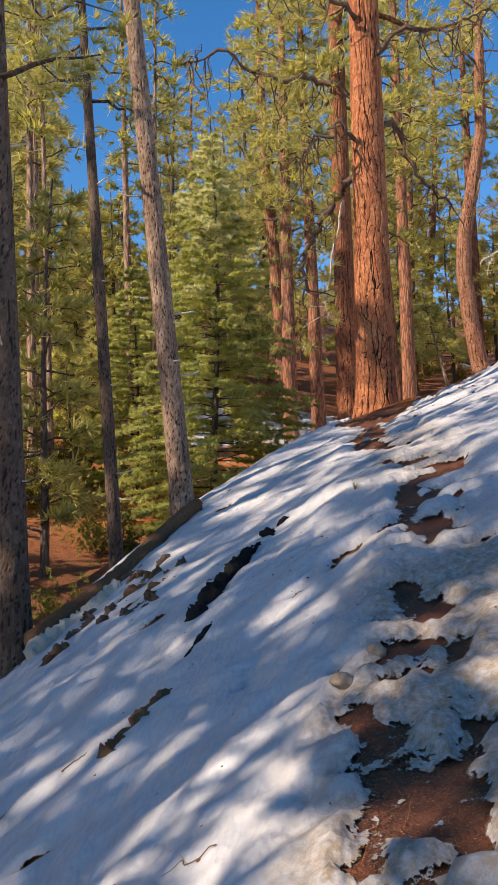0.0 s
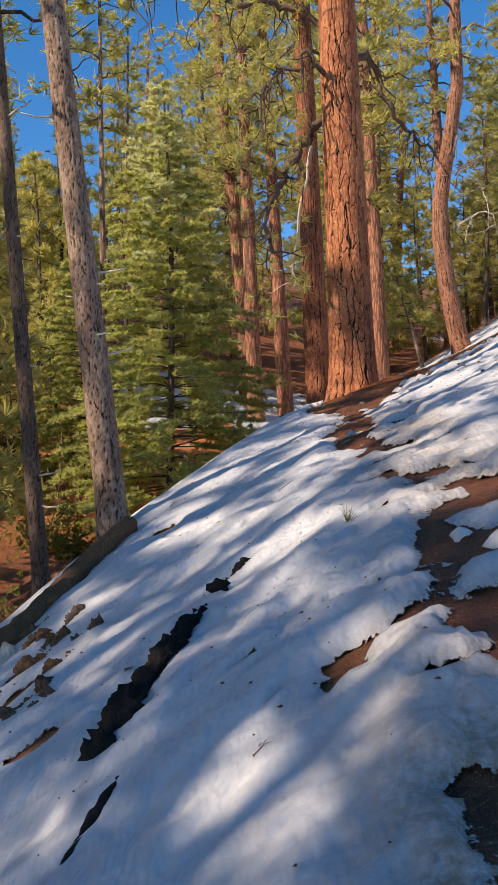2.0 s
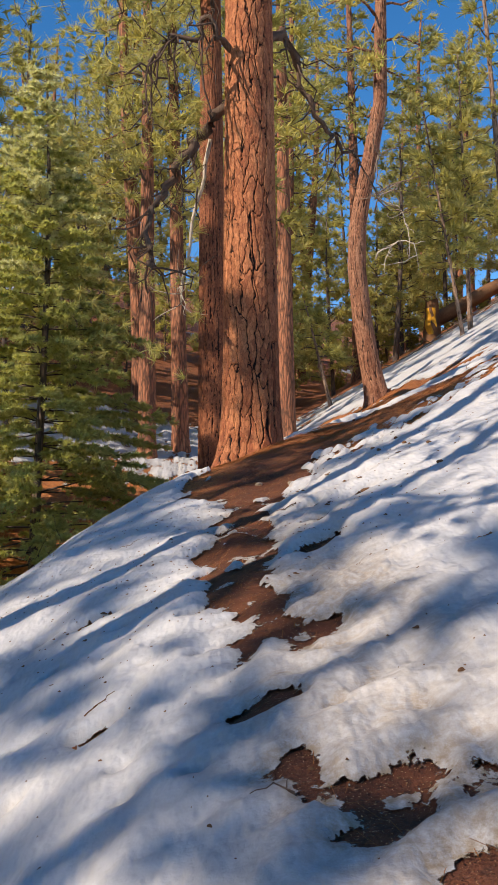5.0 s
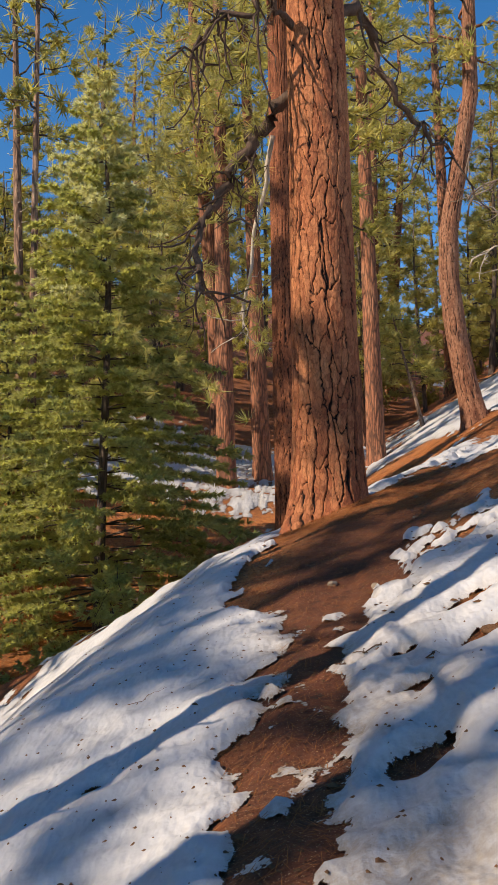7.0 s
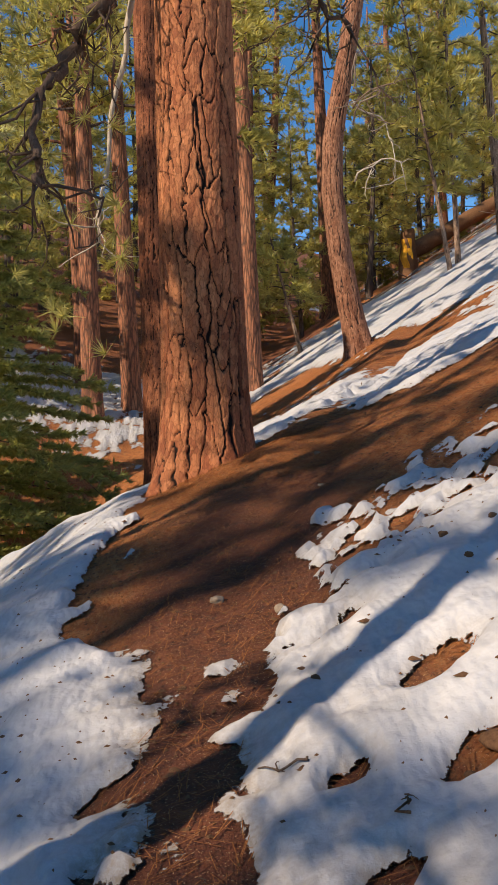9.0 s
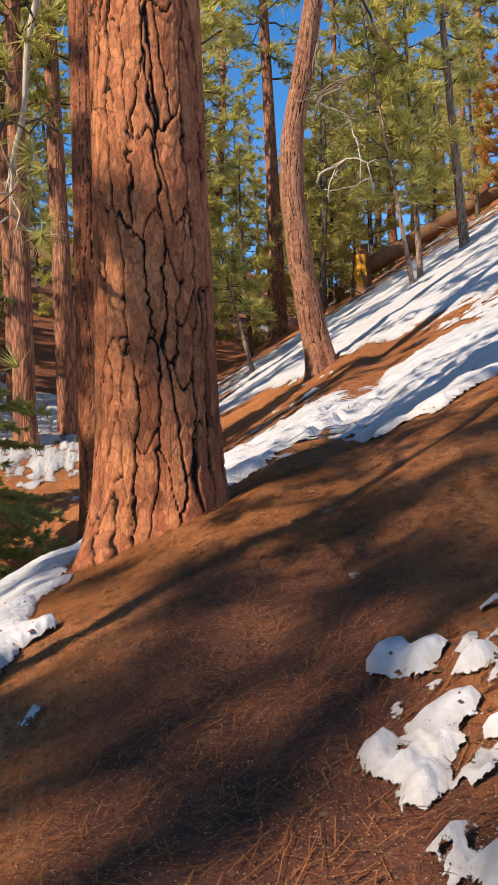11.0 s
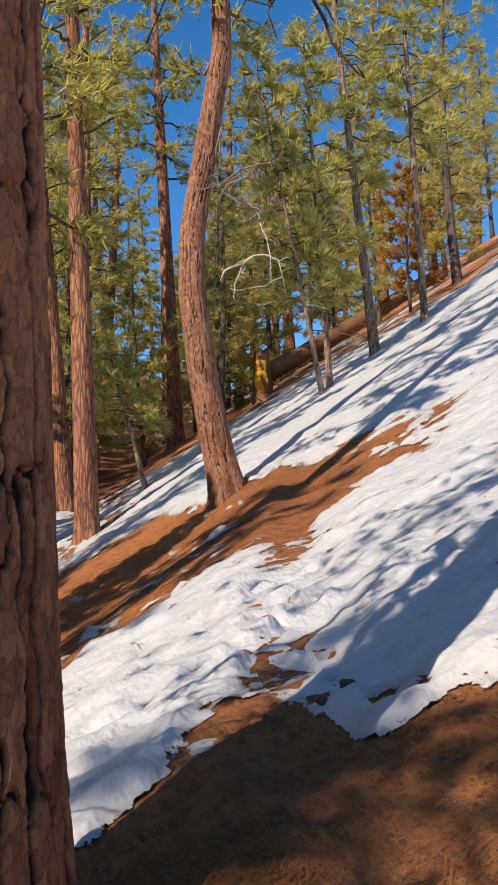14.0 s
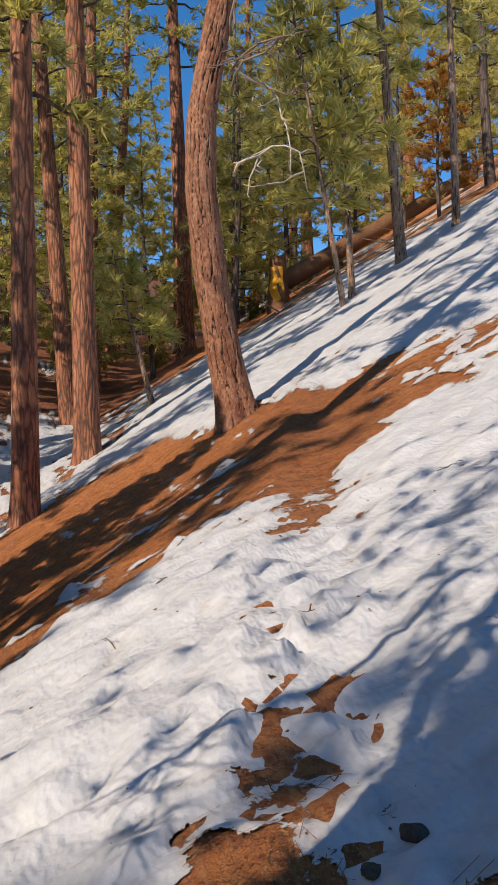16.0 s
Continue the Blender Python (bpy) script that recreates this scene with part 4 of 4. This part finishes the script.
lone_pine("pine_tree", "red-barked pine in the ravine behind the fir", -0.2, 41.5, 24, 0.34, (0, 0), FAR_RED, 9, 2.8, 16, 40, 120)
lone_pine("pine_tree", "straight red-barked pine on the slope", 5.0, 42.0, 24, 0.33, (-0.01, 0), FAR_RED, 11, 2.6, 17, 48, 140)
lone_pine("pine_tree", "straight orange-barked pine standing in snow", 3.45, 37.6, 23, 0.28, (0.008, 0), FAR_RED, 8, 2.6, 18, 48, 160)
lone_pine("pine_tree", "leaning red-barked pine on the slope", 5.1, 50.5, 24, 0.33, (-0.06, 0), FAR_RED, 9, 2.6, 19, 44, 120)
lone_pine("pine_tree", "straight red-barked pine on the slope", 6.35, 57.0, 25, 0.36, (0.02, 0), FAR_RED, 9, 2.8, 20, 44, 120)
lone_pine("pine_tree", "straight red-barked pine with bare lower limbs", 10.9, 60.0, 25, 0.42, (-0.02, 0), FAR_RED, 13, 2.6, 21, 44, 140, stubs=14)
lone_pine("slim_pine_tree", "slender grey pine leaning on the snow slope", 14.3, 44.0, 16, 0.17, (-0.07, 0), GREY_BARK, 5.5, 2.0, 22, 30, 100, tufts=17, limbs=40)
lone_pine("slim_pine_tree", "thin pine sapling with olive needles on the snow slope", 12.2, 42.6, 11, 0.10, (-0.03, 0), GREY_BARK, 3.0, 1.7, 23, 24, 80, tufts=17, limbs=40)
lone_pine("slim_pine_tree", "thin leaning pine sapling on the snow slope", 11.7, 41.9, 10, 0.08, (-0.16, 0), GREY_BARK, 2.6, 1.5, 24, 24, 80, tufts=17, limbs=40)
lone_pine("slim_pine_tree", "slender grey pine on the upper snow slope", 16.5, 44.8, 16, 0.13, (-0.01, 0), GREY_BARK, 6.0, 1.9, 25, 26, 80, tufts=17, limbs=40)
lone_pine("pine_sapling", "thin leaning sapling on the snow below the leaning pine", 7.3, 46.5, 4.8, 0.09, (-0.24, 0), GREY_BARK, 2.2, 1.5, 26, 20, 60, limbs=16)


def fir_tree(x, y, h, radius, seed, label, lit_top=True, sprays=16):
    """A conical fir: whorls of drooping boughs, each a flat spray."""
    rng = np.random.default_rng(seed)
    t = thing("fir_tree", (x, y, on_land(x, y) - 0.1), label, "tree")
    s = Shape()
    plain_trunk(s, h, 0.0105 * h, seed, 0, 8)
    part("trunk", s, FAR_GREY, t)
    wood, leaf, tip = Shape(), Shape(), Shape()
    levels = int(h * 3.6)
    for n in range(levels):
        f = n / levels
        z = 0.35 + (h - 0.4) * f
        for k in range(7 if f < 0.85 else 5):
            a = k * 0.9 + n * 1.7 + rng.uniform(-0.3, 0.3)
            reach = radius * (1 - f) ** 0.84 * rng.uniform(0.72, 1.12) + 0.12
            out = np.array([math.cos(a), math.sin(a), 0])
            e = np.array([0, 0, z]) + out * reach + [0, 0, 0.12 * reach - 0.28 * reach * (1 - f)]
            b = bent((0, 0, z), e, -0.05 * reach, 0.04 * reach, 6, seed * 1000 + n * 9 + k)
            tube(wood, b, np.linspace(0.02 * (1 - f) + 0.006, 0.004, 6), 3)
            m = max(11, int(1.45 * sprays * reach))
            q = rng.uniform(0.22, 1.0, m)
            at = np.stack([np.interp(q, np.linspace(0, 1, 6), b[:, c]) for c in range(3)], 1)
            side = np.cross(out, [0, 0, 1.0])
            w = out * 0.8 + side * rng.choice([-1, 1], m)[:, None] * rng.uniform(0.2, 0.9, m)[:, None] + [0, 0, -0.05]
            at = at + w * rng.uniform(0, 0.22, m)[:, None] * reach * 0.7
            w = w + rng.normal(0, 0.1, (m, 3))
            blades(tip if lit_top and rng.random() < 1.9 * (f - 0.5) else leaf, at, w / np.linalg.norm(w, axis=1)[:, None], 26, 0.15, 0.026, 0.5, rng)
    tagged(part("bough_work", wood, FAR_GREY, t), kind="stuff")
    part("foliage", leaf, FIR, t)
    if lit_top:
        part("top_foliage", tip, FIR_TOP, t, "pale silvery needles of the top, sunlight put into their colour")
    return t


for n, (x, y, r0, lean) in enumerate([(-8.2, 31.0, 0.19, 0.0), (-7.4, 30.5, 0.12, -0.015), (-9.8, 36.0, 0.2, 0.01), (-4.6, 33.0, 0.13, 0.02), (-6.9, 40.0, 0.2, -0.01)]):
    lone_pine("pine_tree", "slender pine with dead lower branches in the ravine, sunlight put into its bark colour", x, y, 19 + n % 3, r0, (lean, 0), FAR_SUNLIT, 11, 1.7, 80 + n, 20, 60, stubs=26, tufts=9, limbs=26)


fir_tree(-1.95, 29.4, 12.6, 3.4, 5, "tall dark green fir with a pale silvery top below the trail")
fir_tree(-5.2, 33.0, 8.0, 2.1, 6, "dark green fir among pines in the ravine", False, 12)


def fallen_log(name, label, a, b, r, mat, sides=14, seed=0, stubs=3, lift=0.6, rough=0.1, ragged=0.0):
    """A log lying on the land between two places; r: radius at each end."""
    n = 22 if not ragged else 44
    t = np.linspace(0, 1, n)
    p = np.array([[a[0] + (b[0] - a[0]) * s, a[1] + (b[1] - a[1]) * s, 0] for s in t])
    z0, z1 = on_land(*a), on_land(*b)
    p[:, 2] = z0 + (z1 - z0) * t + lift * (r[0] + (r[1] - r[0]) * t) + 0.03 * np.sin(t * 7 + seed)
    for q in range(n):
        p[q, 2] = max(p[q, 2], on_land(p[q, 0], p[q, 1]) + 0.1 * r[0])
    p[:, 2] = np.convolve(np.pad(p[:, 2], 2, mode="edge"), np.ones(5) / 5, mode="valid")
    c = p[n // 2]
    ob = thing(name, tuple(c), label, "log")
    rr = np.linspace(r[0], r[1], n)
    rr = rr * (1 + ragged * np.random.default_rng(seed + 70).uniform(-0.65, 0.35, n))
    rr = (np.roll(rr, 1) + 2 * rr + np.roll(rr, -1)) / 4 if ragged else rr
    rr[0] *= 1 - 0.7 * (ragged > 0)
    rr[-1] *= 1 - 0.7 * (ragged > 0)
    body = tube(Shape(), p - c, rr, sides, rough, seed, plate=0.6, tone=0.5)
    part("log_body", body, mat, ob)
    rng = np.random.default_rng(seed)
    for k in range(stubs):
        q = rng.integers(2, n - 2)
        e = p[q] - c + rng.normal(0, 1, 3) * [0.2, 0.2, 0.1] + [0, 0, r[0] * 1.3]
        part("branch_stub", tube(Shape(), bent(p[q] - c, e, 0, 0.02, 5, k), np.linspace(0.03, 0.012, 5), 6), mat, ob)
    return ob


fallen_log("fallen_log", "grey weathered log lying down the slope in the snow", (0.0, 12.75), (-1.3, 10.3), (0.085, 0.115), BROWN_WOOD, 24, 1, 5, 1.15, 0.16, 0.14)
fallen_log("broken_log", "short pale broken log with splintered end", (-0.55, 10.9), (-1.2, 10.0), (0.085, 0.10), PALE_WOOD, 14, 2, 2, 0.6, 0.3, 0.3)
fallen_log("broken_branch", "dark broken branch lying in the snow", (-1.0, 10.6), (-1.75, 8.8), (0.05, 0.075), DARK_WOOD, 12, 3, 2, 0.6, 0.4, 0.5)
fallen_log("charred_log", "black charred log half sunk in the snow", (0.56, 8.45), (0.98, 9.7), (0.085, 0.055), CHAR, 18, 4, 0, 0.7, 0.5, 0.7)
fallen_log("charred_chunk", "small black charred chunk in the snow", (1.0, 9.85), (1.16, 10.25), (0.05, 0.03), CHAR, 12, 14, 0, 0.8, 0.5, 0.8)
fallen_log("charred_stick", "dark stick with a broad base lying on the snow", (0.83, 8.4), (0.52, 7.35), (0.016, 0.03), CHAR, 9, 5, 0, 1.2, 0.4, 0.6)
fallen_log("rotten_branch", "rotten brown branch with an orange broken face", (0.62, 7.3), (0.33, 6.75), (0.035, 0.065), BROWN_WOOD, 14, 6, 2, 0.8, 0.5, 0.7)
fallen_log("fallen_tree", "large fallen trunk resting on a broken stump", (14.3, 57.2), (24.5, 58.5), (0.42, 0.30), BROWN_WOOD, 16, 7, 5, 2.2)


def stump():
    x, y = 14.25, 56.5
    t = thing("broken_stump", (x, y, on_land(x, y) - 0.1), "broken burnt stump with bright amber wood", "stump")
    s = Shape()
    z = np.linspace(-0.4, 2.2, 16)
    th = np.arange(20) * 2 * np.pi / 20
    Z, T = np.meshgrid(z, th, indexing="ij")
    r = 0.42 * (1 + 0.3 * np.exp(-np.clip(Z, 0, 9) / 0.4)) * (1 + 0.1 * np.sin(4 * T + Z * 2)) * (1 - 0.2 * soft_step(0.8, 1.4, Z))
    s.add(np.stack([r * np.cos(T), r * np.sin(T), Z * (1 + 0.06 * np.sin(5 * T))], -1), ring_faces(16, 20))
    s.f.append(np.array([[15 * 20 + k for k in range(20)]]))
    part("stump_body", s, BROWN_WOOD, t)
    face = Shape()
    z = np.linspace(0.35, 1.8, 12)
    a = np.linspace(-2.9, -1.3, 9)
    Z, A = np.meshgrid(z, a, indexing="ij")
    r = 0.455 + 0.02 * np.sin(Z * 9 + A * 5) - 0.1 * soft_step(0.8, 1.4, Z)
    i, j = np.meshgrid(np.arange(11), np.arange(8), indexing="ij")
    q = i * 9 + j
    face.add(np.stack([r * np.cos(A), r * np.sin(A), Z], -1), np.stack([q, q + 1, q + 10, q + 9], -1).reshape(-1, 4))
    part("split_face", face, AMBER, t, "bright amber split wood")


stump()


# ---------------------------------------------------------------- small things on the ground
def needle_litter():
    rng = np.random.default_rng(21)
    s = Shape()

    def strew(n, xr, yr, keep, length, width):
        x, y = rng.uniform(*xr, n), rng.uniform(*yr, n)
        ok = keep(x, y)
        x, y = x[ok], y[ok]
        a = rng.uniform(0, 2 * np.pi, len(x))
        ln = length * rng.uniform(0.6, 1.2, len(x))
        dx, dy = np.cos(a) * ln / 2, np.sin(a) * ln / 2
        h = np.stack([land(x - dx, y - dy), land(x + dx, y + dy)], 1) + 0.006 + rng.uniform(0, 0.018, (len(x), 2))
        px, py = -np.sin(a) * width / 2, np.cos(a) * width / 2
        v = np.stack([np.stack([x - dx - px, y - dy - py, h[:, 0]], 1), np.stack([x - dx + px, y - dy + py, h[:, 0]], 1),
                      np.stack([x + dx + px, y + dy + py, h[:, 1]], 1), np.stack([x + dx - px, y + dy - py, h[:, 1]], 1)], 1)
        s.add(v.reshape(-1, 3), np.arange(4 * len(x)).reshape(-1, 4))

    bare = lambda x, y: snow_cover(x, y) < 0.05
    strew(24000, (1.0, 5.2), (12.0, 22.2), bare, 0.085, 0.0026)
    strew(6000, (1.6, 3.6), (18.6, 20.8), bare, 0.10, 0.003)
    strew(1200, (1.4, 3.2), (4.0, 12.0), bare, 0.11, 0.0022)
    strew(9000, (3.0, 12.0), (26.5, 36.0), bare, 0.18, 0.007)
    ob = new("needle_litter", s.mesh("needle_litter", False))
    ob.data.materials.append(STRAW)
    tagged(ob, "dry orange pine needles strewn over the bare soil", "needles", kind="stuff")


needle_litter()


def lump(radius, squash, seed, sides=18, rings=12, rough=0.45):
    """A rounded uneven stone or clod."""
    ph = np.linspace(0.05, np.pi - 0.05, rings)
    th = np.arange(sides) * 2 * np.pi / sides
    P, T = np.meshgrid(ph, th, indexing="ij")
    n = 1 + rough * fbm(np.cos(T) * np.sin(P) * 1.6 + seed, np.sin(T) * np.sin(P) * 1.6 + np.cos(P) * 1.3, seed, 3)
    s = Shape().add(np.stack([radius * n * np.sin(P) * np.cos(T), radius * n * np.sin(P) * np.sin(T) * 0.85, radius * squash * n * np.cos(P)], -1), ring_faces(rings, sides)[:, ::-1])
    s.f.append(np.array([list(range(sides)), [(rings - 1) * sides + k for k in range(sides)][::-1]]))
    return s


def stone(x, y, r, squash, seed, label, mat, name="stone", category="stone", sink=0.2):
    ob = new(name, lump(r, squash, seed).mesh(name))
    ob.data.materials.append(mat)
    ob.matrix_world = pose(x, y, float(surface(x, y)) + r * squash * (0.6 - sink), 0, 0, seed * 40)
    return tagged(ob, label, category)


stone(1.78, 6.15, 0.048, 0.75, 1, "pale rounded stone in the slush of the trail", ROCK)
stone(1.62, 5.92, 0.06, 0.6, 2, "dull brown stone half sunk in slush", ROCK)
stone(3.03, 14.47, 0.065, 0.4, 3, "reddish rock showing through the snow", BROWN_WOOD)
stone(2.35, 16.35, 0.034, 0.6, 4, "small grey stone on the bare trail", ROCK)
stone(2.62, 16.05, 0.03, 0.7, 5, "small grey stone on the bare trail", ROCK)
stone(3.15, 18.05, 0.028, 0.5, 6, "small grey stone on the bare trail", ROCK)
stone(3.3, 19.1, 0.03, 0.5, 7, "small grey stone on the bare trail", ROCK)

stone(4.28, 21.67, 0.045, 0.5, 8, "dark grey rock half sunk in the trodden snow", DARK_WOOD)
stone(4.12, 21.6, 0.035, 0.5, 9, "dark grey rock half sunk in the trodden snow", DARK_WOOD)


CHUNKS = np.random.default_rng(64)
for n in range(20):
    cx, cy, turn, half = CHUNKS.uniform(-1.0, 0.15), CHUNKS.uniform(9.5, 11.3), CHUNKS.uniform(0.3, 1.6), CHUNKS.uniform(0.06, 0.2)
    fallen_log("wood_chunk", "broken chunk of rotten brown wood in the snow", (cx - half * math.cos(turn), cy - half * math.sin(turn)), (cx + half * math.cos(turn), cy + half * math.sin(turn)), (0.03, 0.055), BROWN_WOOD if n % 3 else DARK_WOOD, 9, n + 20, 0, 0.7, 0.4, 0.6)
for n in range(8):
    stone(CHUNKS.uniform(2.75, 3.7), CHUNKS.uniform(13.5, 17.2), CHUNKS.uniform(0.012, 0.026), 0.6, n + 50, "reddish clod of soil melted out of the snow", BROWN_WOOD, "soil_clod", "clod", 0.15)


def shrub(x, y, size, seed, label, mat=None, name="shrub"):
    rng = np.random.default_rng(seed)
    t = thing(name, (x, y, on_land(x, y) - 0.03), label, "shrub")
    stems, leaf = Shape(), Shape()
    for n in range(12):
        e = rng.normal(0, 0.45, 3) * size + [0, 0, size * rng.uniform(0.6, 1.1)]
        p = bent((0, 0, 0), e, 0, 0.08 * size, 6, seed * 20 + n)
        tube(stems, p, np.linspace(0.014 * size, 0.004, 6), 3)
        at = p[rng.integers(2, 6, 22)] + rng.normal(0, 0.15 * size, (22, 3))
        w = rng.normal(0, 1, (22, 3)) + [0, 0, 0.6]
        blades(leaf, at, w / np.linalg.norm(w, axis=1)[:, None], 8, 0.1 * size + 0.05, 0.03, 0.6, rng)
    tagged(part("stem_work", stems, DARK_WOOD, t), kind="stuff")
    part("foliage", leaf, mat or SHRUB, t)


RNG = np.random.default_rng(90)
for n in range(26):
    sx, sy = RNG.uniform(-10.5, -3.2), RNG.uniform(17, 40)
    if sx < -3.6 - 0.05 * (sy - 17):
        shrub(sx, sy, RNG.uniform(0.6, 1.5), n + 300, "yellow-green scrub on the ravine floor")
for n in range(14):
    shrub(RNG.uniform(5, 24), RNG.uniform(58.5, 66), RNG.uniform(0.6, 1.3), n + 400, "olive scrub among the pines up the slope")

RUSTY = make_pine("rusty_pine_tree", "young pine with dead rust-orange needles", 6.5, 1.2, 1.5, 0.09, 34, 20, 10, 0.34, 0.045, 66, FAR_GREY, 0.0, RUST, group="")
RUSTY.matrix_world = pose(19.6, 52.0, on_land(19.6, 52.0) - 0.1)


def grass_tuft(x, y, seed):
    rng = np.random.default_rng(seed)
    s = Shape()
    blades(s, np.zeros((1, 3)), np.array([[0.2, -0.1, 1.0]]), 18, 0.13, 0.004, 0.5, rng)
    ob = new("grass_tuft", s.mesh("grass_tuft", False))
    ob.data.materials.append(SHRUB)
    ob.matrix_world = pose(x, y, float(surface(x, y)) - 0.01)
    tagged(ob, "thin tuft of dry grass poking through the snow", "grass")


grass_tuft(1.78, 9.75, 1)


def twig(x, y, length, turn, seed, mat, r=0.008, lift=0.004):
    """A thin bare twig lying on the snow or soil, with one or two side shoots."""
    a = radians(turn)
    n = 8
    t = np.linspace(-0.5, 0.5, n) * length
    rng = np.random.default_rng(seed)
    px, py = x + np.cos(a) * t + rng.normal(0, 0.012, n), y + np.sin(a) * t + rng.normal(0, 0.012, n)
    pz = surface(px, py) + lift + rng.uniform(0, 0.01, n)
    c = np.array([x, y, on_land(x, y)])
    p = np.stack([px, py, pz], 1) - c
    s = tube(Shape(), p, np.linspace(r, r * 0.4, n), 5, 0.15, seed)
    for q in range(2):
        k = p[rng.integers(2, 6)]
        tube(s, bent(k, k + rng.normal(0, 0.3, 3) * [length, length, 0.15 * length], 0, 0.01, 5, q), np.linspace(r * 0.6, r * 0.25, 5), 4)
    ob = new("twig", s.mesh("twig"))
    ob.data.materials.append(mat)
    ob.matrix_world = Matrix.Translation(c)
    tagged(ob, "thin bare twig lying on the ground", "twig", "fallen twigs")


for n in range(42):
    ty = RNG.uniform(5, 27)
    twig(float(TRAIL_X(ty)) + RNG.normal(-0.3, 1.3), ty, RNG.uniform(0.06, 0.2), RNG.uniform(0, 180), n + 500, BROWN_WOOD if n % 3 else DARK_WOOD, RNG.uniform(0.002, 0.005))
for n in range(10):
    twig(RNG.uniform(12, 20), RNG.uniform(50, 56), RNG.uniform(1.5, 4), RNG.uniform(0, 180), n + 600, DEAD_WOOD, 0.05, 0.05)


def bark_flakes():
    """Bits of bark and cone scales on the snow."""
    rng = np.random.default_rng(33)
    s = Shape()
    n = 6500
    y = np.concatenate([rng.uniform(3.5, 27, 1500), rng.uniform(12.5, 21, 4200), rng.uniform(8, 16, 800)])
    x = TRAIL_X(y) + np.concatenate([rng.normal(-0.1, 1.2, 5700), rng.uniform(-2.2, -0.4, 800)])
    size = np.concatenate([rng.uniform(0.004, 0.017, 5700), rng.uniform(0.004, 0.012, 800)]) * (1 + 1.2 * (rng.random(n) < 0.08))
    bare = (snow_cover(x, y) < 0.0) | (rng.random(n) < 0.3)
    x, y, size = x[bare], y[bare], size[bare]
    n = len(x)
    z = surface(x, y) + 0.002
    a = rng.uniform(0, 6.28, n)
    ca, sa = np.cos(a) * size, np.sin(a) * size
    top = np.stack([x, y, z + size * 0.25], 1)
    ring = [np.stack([x + ca * u - sa * w * 0.6, y + sa * u + ca * w * 0.6, z - 0.004], 1) for u, w in ((1, 0.2), (0.1, 1), (-1, -0.1), (0, -1))]
    v = np.stack([top] + ring, 1).reshape(-1, 3)
    f = np.concatenate([np.stack([5 * np.arange(n), 5 * np.arange(n) + 1 + q, 5 * np.arange(n) + 1 + (q + 1) % 4], 1) for q in range(4)])
    s.add(v, f)
    ob = new("bark_flakes", s.mesh("bark_flakes", False))
    ob.data.materials.append(BROWN_WOOD)
    tagged(ob, "dark bits of bark and cone scattered over snow and soil", "bark bits", kind="stuff")


bark_flakes()
